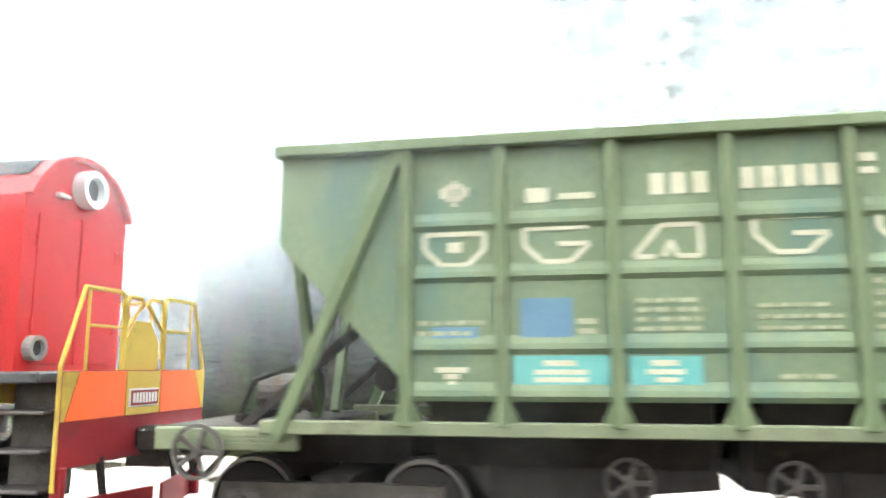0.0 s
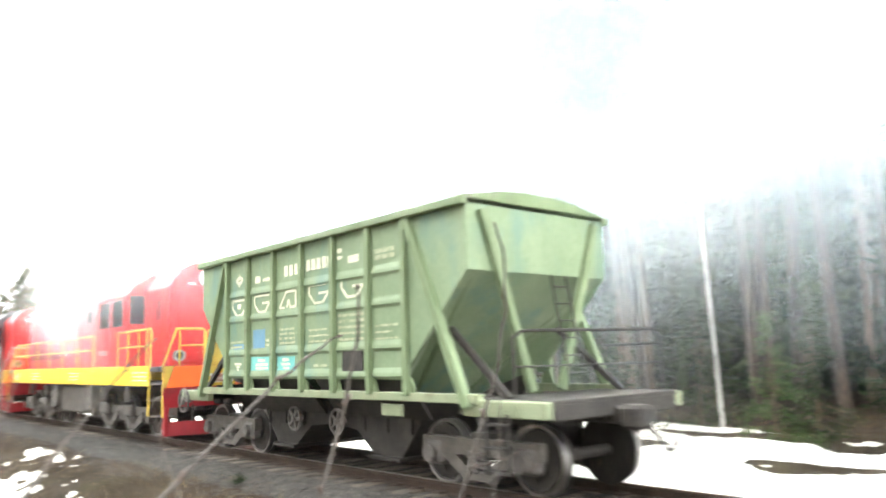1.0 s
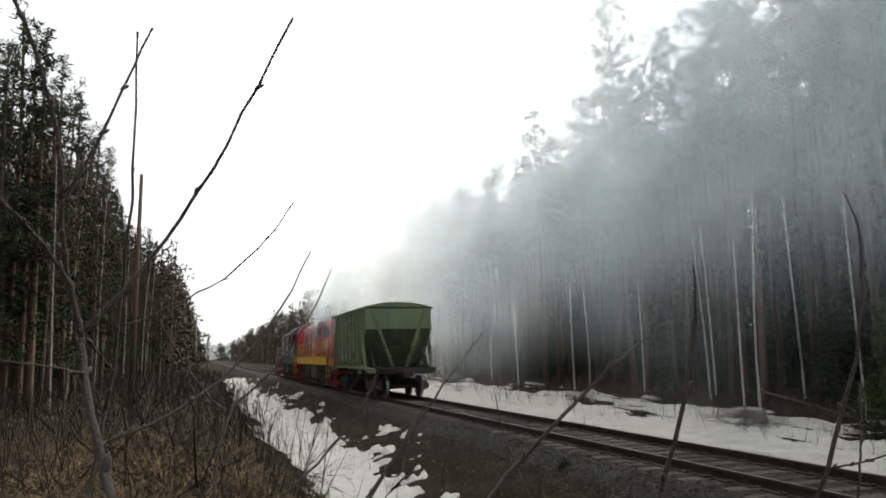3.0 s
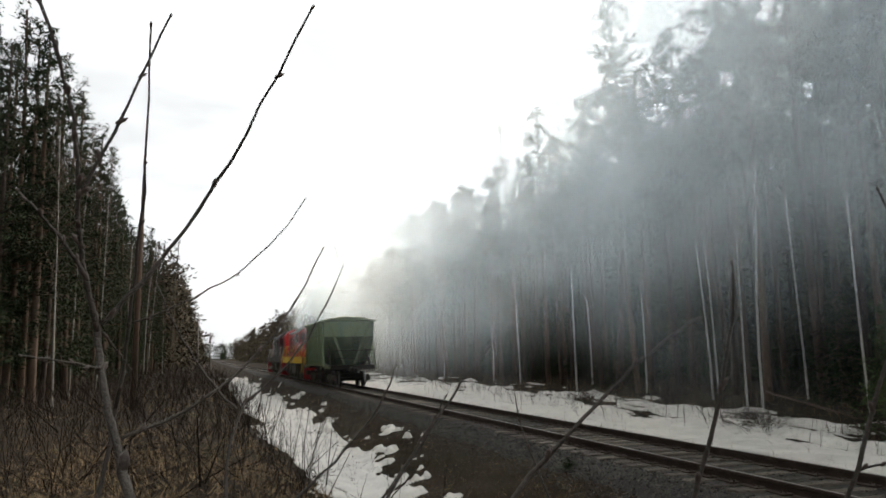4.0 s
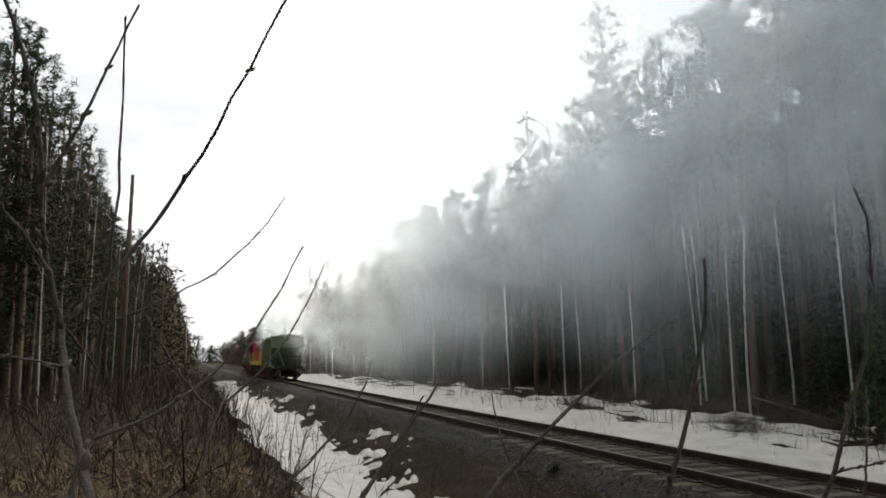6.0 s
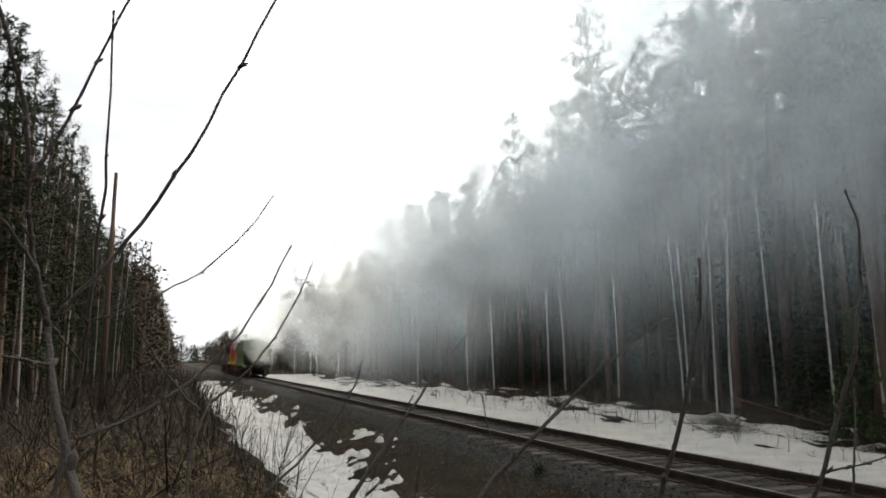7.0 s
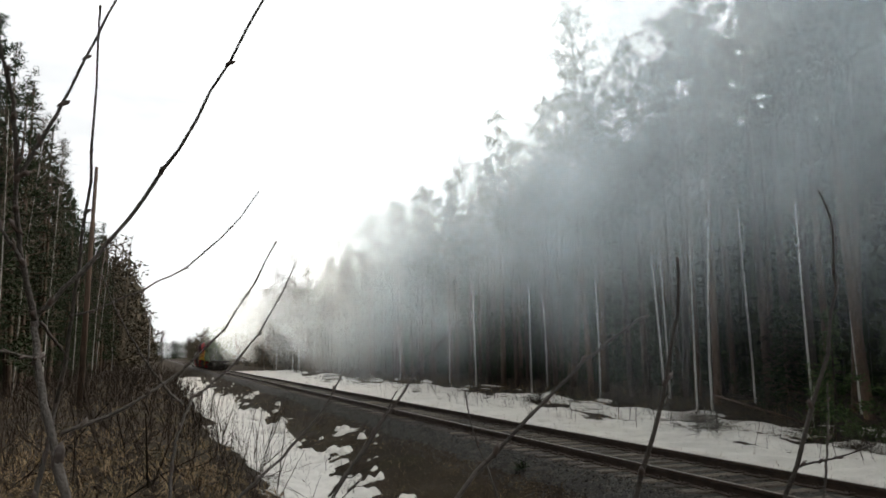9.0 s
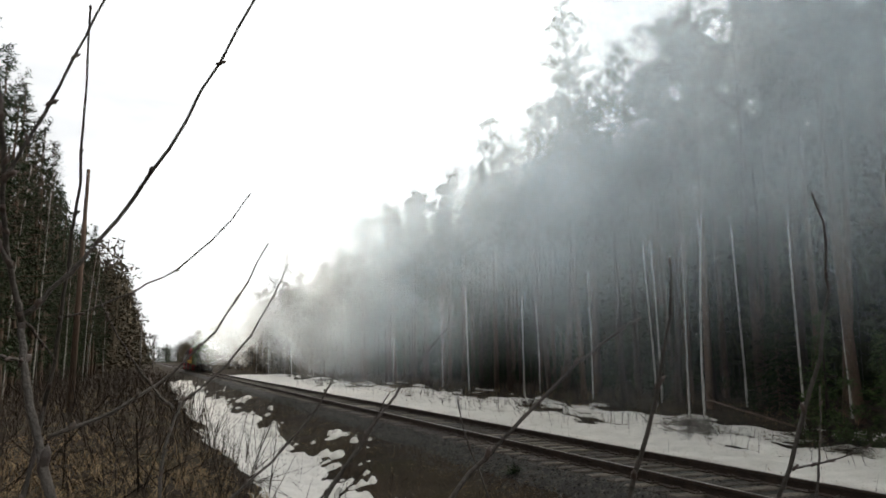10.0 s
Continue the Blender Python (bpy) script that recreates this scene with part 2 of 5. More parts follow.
def smoke_mat(name, colour):
    """Thin grey-blue smoke: it scatters light both ways and lets the rest through, denser in billows."""
    m = bpy.data.materials.new(name)
    m.use_nodes = True
    n, l = m.node_tree.nodes, m.node_tree.links
    n.clear()
    out, mix, clear = n.new("ShaderNodeOutputMaterial"), n.new("ShaderNodeMixShader"), n.new("ShaderNodeBsdfTransparent")
    both, dif, tra = n.new("ShaderNodeMixShader"), n.new("ShaderNodeBsdfDiffuse"), n.new("ShaderNodeBsdfTranslucent")
    for s in (dif, tra):
        s.inputs["Color"].default_value = (*colour, 1)
    both.inputs[0].default_value = 0.86
    att = n.new("ShaderNodeAttribute")
    att.attribute_name = "veil"
    co, info, add = n.new("ShaderNodeTexCoord"), n.new("ShaderNodeObjectInfo"), n.new("ShaderNodeVectorMath")
    nz, rg = n.new("ShaderNodeTexNoise"), n.new("ShaderNodeMapRange")
    nz.inputs["Scale"].default_value, nz.inputs["Detail"].default_value, nz.inputs["Distortion"].default_value = 0.2, 3.0, 0.6
    rg.inputs["From Min"].default_value, rg.inputs["From Max"].default_value = 0.3, 0.7
    rg.inputs["To Min"].default_value, rg.inputs["To Max"].default_value = 0.08, 1.25
    far = n.new("ShaderNodeVectorMath")
    far.operation = "SCALE"
    far.inputs[3].default_value = 40.0
    l.new(info.outputs["Random"], far.inputs[0])
    l.new(co.outputs["Object"], add.inputs[0])
    l.new(far.outputs[0], add.inputs[1])
    l.new(add.outputs[0], nz.inputs["Vector"])
    l.new(nz.outputs["Fac"], rg.inputs["Value"])
    mul = n.new("ShaderNodeMath")
    mul.operation = "MULTIPLY"
    l.new(att.outputs["Fac"], mul.inputs[0])
    l.new(rg.outputs["Result"], mul.inputs[1])
    l.new(dif.outputs[0], both.inputs[1])
    l.new(tra.outputs[0], both.inputs[2])
    l.new(clear.outputs[0], mix.inputs[1])
    l.new(both.outputs[0], mix.inputs[2])
    l.new(mul.outputs[0], mix.inputs[0])
    l.new(mix.outputs[0], out.inputs["Surface"])
    return m


M["smoke"] = smoke_mat("fresh_diesel_smoke", (0.92, 0.96, 0.97))
M["thin_smoke"] = smoke_mat("thin_blue_smoke", (0.86, 0.95, 1.0))


# ---- mesh helpers ----
def mesh_of(name, bm, material, smooth=False):
    bmesh.ops.recalc_face_normals(bm, faces=bm.faces)
    me = bpy.data.meshes.new(name)
    bm.to_mesh(me)
    bm.free()
    if smooth:
        for p in me.polygons:
            p.use_smooth = True
    me.materials.append(material)
    return me


def part(name, bm, material, parent=None, label="", at=None, smooth=False):
    """Links a bmesh as one mesh object, under a thing or a part if given."""
    ob = new(name, mesh_of(name, bm, material, smooth))
    if parent:
        ob.parent = parent
    if at is not None:
        ob.matrix_basis = at
    if label:
        ob["label"] = label
    return ob


def raw(name, verts, faces, material, parent=None, smooth=False):
    me = bpy.data.meshes.new(name)
    me.from_pydata([tuple(v) for v in verts], [], [tuple(int(i) for i in f) for f in faces])
    me.materials.append(material)
    if smooth:
        me.shade_smooth()
    ob = new(name, me)
    if parent:
        ob.parent = parent
    return ob


def twin(ob, m, parent=None):
    """One more object on the same mesh, at the pose m."""
    o = new(ob.name.split(".")[0], ob.data)
    o.parent = parent if parent else ob.parent
    o.matrix_basis = m
    return o


def box(bm, x0, x1, y0, y1, z0, z1, bevel=0.0):
    r = bmesh.ops.create_cube(bm, size=1.0, matrix=Matrix.Translation(((x0 + x1) / 2, (y0 + y1) / 2, (z0 + z1) / 2)) @ Matrix.Diagonal((abs(x1 - x0), abs(y1 - y0), abs(z1 - z0), 1)))
    if bevel:
        es = list({e for v in r["verts"] for e in v.link_edges})
        bmesh.ops.bevel(bm, geom=es, offset=bevel, segments=1, affect="EDGES")
    return bm


def rod(bm, p, q, r, n=8, r2=None):
    p, q = Vector(p), Vector(q)
    d = q - p
    m = Matrix.Translation((p + q) / 2) @ d.to_track_quat("Z", "Y").to_matrix().to_4x4()
    bmesh.ops.create_cone(bm, cap_ends=True, segments=n, radius1=r, radius2=r if r2 is None else r2, depth=d.length, matrix=m)
    return bm


def bar(bm, p, q, w, h, up=(0, 0, 1)):
    """A square bar from p to q, w across and h along up."""
    p, q = Vector(p), Vector(q)
    d = (q - p)
    y = d.normalized()
    x = y.cross(Vector(up)).normalized()
    z = x.cross(y)
    m = Matrix((x, y, z)).transposed().to_4x4()
    m.translation = (p + q) / 2
    bmesh.ops.create_cube(bm, size=1.0, matrix=m @ Matrix.Diagonal((w, d.length, h, 1)))
    return bm


def pipe(bm, pts, r, n=6):
    for a, b in zip(pts[:-1], pts[1:]):
        rod(bm, a, b, r, n)
    for p in pts[1:-1]:
        bmesh.ops.create_icosphere(bm, subdivisions=1, radius=r * 1.05, matrix=Matrix.Translation(p))
    return bm


def extrude_poly(bm, poly, axis, a, b):
    """A prism: poly in the other two axes, in order, from a to b along the axis."""
    def at(p, k):
        return {"x": (k, p[0], p[1]), "y": (p[0], k, p[1]), "z": (p[0], p[1], k)}[axis]
    lo, hi = [bm.verts.new(at(p, a)) for p in poly], [bm.verts.new(at(p, b)) for p in poly]
    bm.faces.new(lo), bm.faces.new(hi)
    for i in range(len(poly)):
        j = (i + 1) % len(poly)
        bm.faces.new((lo[i], lo[j], hi[j], hi[i]))
    return bm


def ring(bm, centre, axis, r0, r1, depth, n=20):
    """A flat ring of rectangular section round an axis."""
    q = Vector(axis).to_track_quat("Z", "Y").to_matrix().to_4x4()
    q.translation = centre
    rows = []
    for r, z in ((r0, -depth / 2), (r1, -depth / 2), (r1, depth / 2), (r0, depth / 2)):
        rows.append([bm.verts.new(q @ Vector((r * math.cos(6.28318 * i / n), r * math.sin(6.28318 * i / n), z))) for i in range(n)])
    for k in range(4):
        a, b = rows[k], rows[(k + 1) % 4]
        for i in range(n):
            bm.faces.new((a[i], a[(i + 1) % n], b[(i + 1) % n], b[i]))
    return bm


def B():
    return bmesh.new()


def thing(name, label, category, at=(0, 0, 0), group="", kind=""):
    e = new(name)
    e.location = at
    return tagged(e, label, category, group, kind)


# ---- ground ----
NEAR_RAIL, FAR_RAIL = 7.82, 9.41
TRACK = (NEAR_RAIL + FAR_RAIL) / 2
PX = [-900, -60, -14, -6, -2.2, -0.6, 0.9, 1.9, 2.6, 3.6, 4.9, 6.1, 6.75, 7.1, 10.15, 10.5, 11.5, 13, 18, 26, 60, 900]
PZ = [-1.0, -0.4, -0.35, -0.2, 0.05, 0.2, -0.15, -0.75, -1.05, -1.1, -0.82, -0.56, -0.36, -0.22, -0.22, -0.36, -0.66, -0.72, -0.62, -0.45, -0.2, -1.0]


def lie(x, y):
    """Height of the ground; the rail heads are at 0."""
    z = float(np.interp(x, PX, PZ))
    rough = 0.0 if 6.6 < x < 10.6 else min(1.0, abs(x - TRACK) / 4 - 0.3)
    z += rough * (0.16 * noise.noise((x * 0.35, y * 0.22, 0)) + 0.09 * noise.noise((x * 1.1, y * 0.9, 3)) + 0.035 * noise.noise((x * 3.1, y * 2.9, 7)))
    return z


def strip(lo, hi, n):
    return [lo + (hi - lo) * i / n for i in range(n)]


gx = [-1500, -700, -300, -120, -60, -40, -25] + strip(-18, -6, 24) + strip(-6, 14, 100) + strip(14, 30, 40) + [30, 36, 45, 60, 90, 160, 300, 700, 1500]
gy = [-1500, -600, -200, -80, -40] + strip(-20, 40, 200) + strip(40, 80, 60) + strip(80, 160, 50) + [160, 180, 210, 250, 320, 420, 600, 900, 1500, 2600]


def sheet(name, xs, ys, height, material, parent=None):
    v = [(x, y, height(x, y)) for y in ys for x in xs]
    k = len(xs)
    f = [(j * k + i, j * k + i + 1, (j + 1) * k + i + 1, (j + 1) * k + i) for j in range(len(ys) - 1) for i in range(k - 1)]
    return raw(name, v, f, material, parent, smooth=True)


ground = tagged(sheet("ground", gx, gy, lie, M["ground"]), "brown dead grass and soil beside the railway line", "ground", kind="structure")


# ---- old snow, sinking into the ground where it has melted ----
def snow_ditch(x, y):
    d = 1.0 - abs(x - 3.4 - 0.35 * noise.noise((0, y * 0.16, 5))) / 1.45
    k = 1.0 + 0.9 * max(0.0, x - 3.4)
    d += k * (0.5 * noise.noise((x * 0.75, y * 0.42, 11)) + 0.5 * noise.noise((x * 2.3, y * 1.5, 17)) + 0.24 * noise.noise((x * 5, y * 3.2, 9)))
    d -= max(0.0, (15.6 - y) * 0.5) * (1 if x > 3 else 0.4)
    return d - 0.12 - 0.22 * max(0.0, x - 3.7)


def snow_field(x, y):
    edge = 11.4 + 0.35 * noise.noise((y * 0.35, 2, 1)) + 0.15 * noise.noise((y * 1.7, 4, 1))
    d = min((x - edge) * 0.8, 1.0 - max(0.0, x - 14.5) * 0.2) if x < 17 else max(-1.5, 0.5 - (x - 17) / 5.0)
    d += 0.75 * noise.noise((x * 0.34, y * 0.16, 23)) + 0.62 * noise.noise((x * 0.9, y * 0.45, 29)) + 0.26 * noise.noise((x * 3.0, y * 1.8, 31))
    d += 1.35 * noise.noise((x * 1.15, y * 0.17, 47)) * min(1.0, max(0.0, x - 12.6))
    return d - 0.12


def snow_height(mask):
    def h(x, y):
        d = mask(x, y)
        lift = max(-0.3, min(1.0, d * 2.4)) * 0.14 if d < 0.42 else 0.14 + 0.03 * noise.noise((x * 1.7, y * 1.7, 2))
        return lie(x, y) + lift + 0.012 * noise.noise((x * 6, y * 6, 1))
    return h


tagged(sheet("snow_in_ditch", strip(0.9, 6.4, 110), strip(9, 34, 330) + strip(34, 60, 130) + strip(60, 110, 60), snow_height(snow_ditch), M["snow"]),
       "strip of melting white snow lying in the ditch", "snow", kind="structure")
tagged(sheet("snow_beside_track", strip(10.6, 30, 150), strip(-20, 5, 80) + strip(5, 35, 260) + strip(35, 60, 110) + strip(60, 130, 90), snow_height(snow_field), M["snow"]),
       "patchy old snow between the track and the forest", "snow", kind="structure")


# ---- track ----
def ballast_top(x, y):
    prof = float(np.interp(x, [6.25, 6.75, 7.1, 10.15, 10.5, 11.55], [-0.6, -0.3, -0.185, -0.185, -0.3, -0.75]))
    return prof + 0.03 * noise.noise((x * 4, y * 4, 1)) + 0.03 * noise.noise((x * 9, y * 9, 5))


ballast = tagged(sheet("ballast", strip(6.25, 11.6, 70), [-400, -100] + strip(-12, 45, 520) + strip(45, 90, 150) + [90, 120, 200, 400, 900], ballast_top, M["ballast"]),
                 "grey-brown crushed stone ballast under the track", "ballast", kind="structure")

RAIL_SECTION = [(-0.036, -0.012), (-0.03, 0.0), (0.03, 0.0), (0.036, -0.012), (0.036, -0.04), (0.01, -0.055), (0.009, -0.145), (0.066, -0.165), (0.066, -0.178), (-0.066, -0.178), (-0.066, -0.165), (-0.009, -0.145), (-0.01, -0.055), (-0.036, -0.04)]
for rx in (NEAR_RAIL, FAR_RAIL):
    rail = thing("rail", "rusty steel rail with a worn shiny head", "rail", (rx, 0, 0), "rails of the track")
    part("web_and_foot", extrude_poly(B(), RAIL_SECTION, "y", -300, 900), M["rail"], rail)
    part("running_surface", box(B(), -0.027, 0.027, -300, 900, -0.004, 0.003), M["railhead"], rail, "worn shiny running surface")

track_bed = thing("sleeper_track_bed", "row of weathered wooden sleepers with steel tie plates", "sleepers", kind="structure")
sl = part("sleeper", box(B(), TRACK - 1.375, TRACK + 1.375, -0.12, 0.12, -0.33, -0.155, 0.015), M["sleeper"], track_bed, at=pose(0, -8, 0))
pl = B()
for rx in (NEAR_RAIL, FAR_RAIL):
    box(pl, rx - 0.19, rx + 0.19, -0.085, 0.085, -0.157, -0.13, 0.006)
    for sx in (-0.11, 0.11):
        rod(pl, (rx + sx, 0.045, -0.14), (rx + sx, 0.045, -0.1), 0.016, 6)
        rod(pl, (rx + sx, -0.045, -0.14), (rx + sx, -0.045, -0.1), 0.016, 6)
plate = part("tie_plate", pl, M["rail"], track_bed, at=pose(0, -8, 0))
rs = random.Random(5)
for i in range(1, 190):
    y = -8 + 0.545 * i
    m = pose(rs.uniform(-0.05, 0.05), y + rs.uniform(-0.02, 0.02), rs.uniform(-0.02, 0.008), 0, 0, rs.uniform(-0.8, 0.8) * 0.3)
    twin(sl, m)
    if i < 110:
        twin(plate, pose(0, y, 0))
far_sl = B()
for i in range(330):
    y = -8 + 0.545 * (190 + i)
    box(far_sl, TRACK - 1.375, TRACK + 1.375, y - 0.12, y + 0.12, -0.3, -0.155)
for i in range(60):
    y = -8 - 0.545 * (1 + i)
    box(far_sl, TRACK - 1.375, TRACK + 1.375, y - 0.12, y + 0.12, -0.3, -0.155)
tagged(part("distant_sleepers", far_sl, M["sleeper"], track_bed), kind="stuff")


def scatter(name, n, place, shape, material, label, category, seed, parent=None):
    """Many small pieces in one mesh: shape(rng) gives vertices and faces, place(rng) a spot and a size."""
    rng = np.random.default_rng(seed)
    V, F, at = [], [], 0
    for _ in range(n):
        spot = place(rng)
        if spot is None:
            continue
        p, s = spot
        v, f = shape(rng)
        V.append(v * s + p)
        F += [tuple(i + at for i in g) for g in f]
        at += len(v)
    ob = raw(name, np.concatenate(V), F, material, parent)
    return tagged(ob, label, category, kind="stuff")


def pebble(rng):
    v = rng.normal(size=(6, 3))
    v = np.array([(1, 0, 0), (-1, 0, 0), (0, 1, 0), (0, -1, 0), (0, 0, 0.8), (0, 0, -0.8)]) * rng.uniform(0.6, 1.2, (6, 3)) + rng.normal(0, 0.18, (6, 3))
    return v, [(0, 2, 4), (2, 1, 4), (1, 3, 4), (3, 0, 4), (2, 0, 5), (1, 2, 5), (3, 1, 5), (0, 3, 5)]


def ballast_spot(rng):
    y = 4 + 40 * rng.random() ** 1.6
    x = rng.uniform(6.9, 11.4) if rng.random() < 0.5 else 6.0 + 1.4 * rng.random() ** 0.7
    on_sleeper = abs(((y + 8) / 0.545 + 0.5) % 1 - 0.5) < 0.2 and abs(x - TRACK) < 1.4
    if on_sleeper and rng.random() < 0.85:
        return None
    return np.array([x, y, max(ballast_top(x, y), lie(x, y)) + 0.002]), rng.uniform(0.012, 0.032)


scatter("ballast_stones", 22000, ballast_spot, pebble, M["stone"], "loose angular grey ballast stones", "stones", 3)


def blade(rng):
    """A thin dead blade, bent over and matted down."""
    a, h, w = rng.uniform(0, 6.28), rng.uniform(0.5, 1.2), rng.uniform(0.01, 0.022)
    up = 0.16 + 0.55 * rng.random() ** 2.2
    dx, dy, k = math.cos(a), math.sin(a), h * math.sqrt(1 - up * up)
    mid, tip = (dx * k * 0.5, dy * k * 0.5, h * up * 0.8), (dx * k, dy * k, h * up * rng.uniform(0.2, 1.0))
    return np.array([(-dy * w, dx * w, -0.03), (dy * w, -dx * w, -0.03), (mid[0] + dy * w * 0.8, mid[1] - dx * w * 0.8, mid[2]), (mid[0] - dy * w * 0.8, mid[1] + dx * w * 0.8, mid[2]), tip]), [(0, 1, 2, 3), (3, 2, 4)]


def stalk(rng):
    """A thin dry stalk, standing or leaning."""
    a, h, w = rng.uniform(0, 6.28), rng.uniform(0.4, 1.0), 0.008
    lean = rng.uniform(0.05, 0.5)
    dx, dy = math.cos(a), math.sin(a)
    return np.array([(-dy * w, dx * w, -0.05), (dy * w, -dx * w, -0.05), (dx * lean * h, dy * lean * h, h)]), [(0, 1, 2)]


def bank_spot(rng):
    y = 4.5 + 60 * rng.random() ** 1.6
    x = rng.uniform(-9, 6.4) if rng.random() < 0.55 else rng.uniform(-3, 6.4)
    if noise.noise((x * 0.6, y * 0.4, 41)) < rng.uniform(-0.5, 0.35) or snow_ditch(x, y) > 0.05:
        return None
    return np.array([x, y, lie(x, y)]), rng.uniform(0.12, 0.42) * (1.0 if x < 2 else 0.55)


scatter("dry_grass", 70000, bank_spot, blade, M["straw"], "matted dry straw-coloured grass", "grass", 8)


def near_spot(rng):
    x, y = rng.uniform(-7, 2.4), 2.5 + 13 * rng.random() ** 1.3
    if noise.noise((x * 0.8, y * 0.6, 71)) < rng.uniform(-0.7, 0.3):
        return None
    return np.array([x, y, lie(x, y) + 0.01]), rng.uniform(0.14, 0.45)


scatter("dry_grass_on_the_bank", 42000, near_spot, blade, M["straw"], "low matted dry grass on the bank", "grass", 10)


def field_spot(rng):
    x, y = rng.uniform(11, 27), rng.uniform(8, 75)
    if rng.random() > 0.25 + 0.75 * (snow_field(x, y) < 0.15):
        return None
    return np.array([x, y, lie(x, y)]), rng.uniform(0.2, 0.6)


scatter("dry_grass_beyond_track", 16000, field_spot, stalk, M["straw"], "dry straw stalks standing in the snow", "grass", 9)


def stem(rng):
    """A thin bare shoot with two or three side twigs."""
    V, F = [], []

    def tube(p, d, h, w):
        side = np.array([d[1], -d[0], 0.05]) + 1e-3
        side /= np.linalg.norm(side)
        up = np.cross(side, d)
        k = len(V)
        q = p + d * h
        for b, r in ((p, w), (q, w * 0.35)):
            V.extend([b + side * r, b - side * r * 0.5 + up * r * 0.87, b - side * r * 0.5 - up * r * 0.87])
        F.extend([(k, k + 1, k + 4, k + 3), (k + 1, k + 2, k + 5, k + 4), (k + 2, k, k + 3, k + 5)])
        return q
    d = np.array([rng.normal(0, 0.22), rng.normal(0, 0.22), 1.0])
    mid = tube(np.array([0, 0, -0.06]), d, 0.55, 0.0075)
    d2 = d + np.array([rng.normal(0, 0.16), rng.normal(0, 0.16), 0])
    tube(mid, d2, 0.5, 0.0055)
    for _ in range(rng.integers(1, 4)):
        k = rng.uniform(0.3, 1.0)
        tube(np.array([0, 0, 0]) + d * 0.55 * k, d + np.array([rng.normal(0, 0.55), rng.normal(0, 0.55), 0]), rng.uniform(0.2, 0.45), 0.004)
    return np.array(V), F


def brush_spot(rng):
    y = 5 + 75 * rng.random() ** 1.5
    x = rng.uniform(-12, 1.6) if rng.random() < 0.72 else rng.uniform(1, 6)
    if x > 1.8 and rng.random() < 0.6:
        return None
    if (x > -2.5 and y < 9) or (y < 16 and rng.random() < 0.62):
        return None
    return np.array([x, y, lie(x, y)]), rng.uniform(0.5, 1.7) * (1.0 if x < 1.5 else 0.62)


def fallen_stem(rng):
    v, f = stem(rng)
    return v @ np.array(pose(0, 0, 0, rng.uniform(68, 88), 0, rng.uniform(0, 360)).to_3x3()).T, f


def fallen_spot(rng):
    x, y = rng.uniform(-7, 2.2), 3.5 + 16 * rng.random() ** 1.4
    return np.array([x, y, lie(x, y) + 0.03]), rng.uniform(0.6, 1.6)


scatter("fallen_twigs", 420, fallen_spot, fallen_stem, M["brush"], "dead twigs lying on the matted grass", "twigs", 15)
scatter("bare_brush", 5200, brush_spot, stem, M["brush"], "thicket of thin bare brown shoots", "brush", 12)


def brush_right_spot(rng):
    x, y = rng.uniform(14, 27), rng.uniform(5, 80)
    return np.array([x, y, lie(x, y)]), rng.uniform(0.4, 1.5)


scatter("bare_brush_at_forest_edge", 1500, brush_right_spot, stem, M["brush"], "thin bare shoots at the edge of the forest", "brush", 13)


def slope_spot(rng):
    y = 6 + 34 * rng.random() ** 1.5
    x = 4.4 + 2.5 * rng.random() ** 1.2
    if noise.noise((x * 0.9, y * 0.5, 61)) < rng.uniform(-0.6, 0.5) or snow_ditch(x, y) > 0.08:
        return None
    return np.array([x, y, lie(x, y)]), rng.uniform(0.05, 0.2)


scatter("embankment_grass", 42000, slope_spot, blade, M["moss"], "low brown-olive dead grass on the embankment", "grass", 14)


def brush_heap(x, y, size, seed):
    """A low heap of cut branches and old grass."""
    rng = np.random.default_rng(seed)
    e = thing("brush_heap", "dark heap of cut branches and dead grass in the snow", "brush heap", (x, y, lie(x, y)), "heaps beyond the track")
    V, F = [], []
    for _ in range(150):
        v, f = stem(rng)
        tilt = np.array(pose(0, 0, 0, rng.uniform(45, 85), 0, rng.uniform(0, 360)).to_3x3())
        k = len(V)
        V += list((v @ tilt.T) * size * rng.uniform(0.5, 1.1) + rng.normal(0, size * 0.3, 3) * np.array([1.2, 1.6, 0.12]) + np.array([0, 0, 0.06]))
        F += [tuple(i + k for i in g) for g in f]
    raw("brushwood", V, F, M["brush"], e)
    W, G = [], []
    for _ in range(500):
        v, f = blade(rng)
        k = len(W)
        W += list(v * size * 0.4 + rng.normal(0, size * 0.32, 3) * np.array([1.2, 1.6, 0.0]))
        G += [tuple(i + k for i in g) for g in f]
    tagged(raw("dead_grass", W, G, M["moss"], e), kind="stuff")


for k, (x, y, z) in enumerate(((15.9, 19.2, 1.0), (17.2, 21.5, 0.9), (18.6, 17.5, 1.0), (17.0, 14.6, 0.7), (19.6, 29.0, 1.0), (18.0, 34.0, 0.8))):
    brush_heap(x, y, z, 300 + k)
log = thing("fallen_log", "grey fallen birch log leaning at the forest edge", "log")
part("trunk", rod(B(), (20.5, 19.8, lie(20.5, 19.8) + 0.12), (19.4, 23.0, lie(19.4, 23.0) + 0.9), 0.04, 8, 0.025), M["twigs"], log, smooth=True)


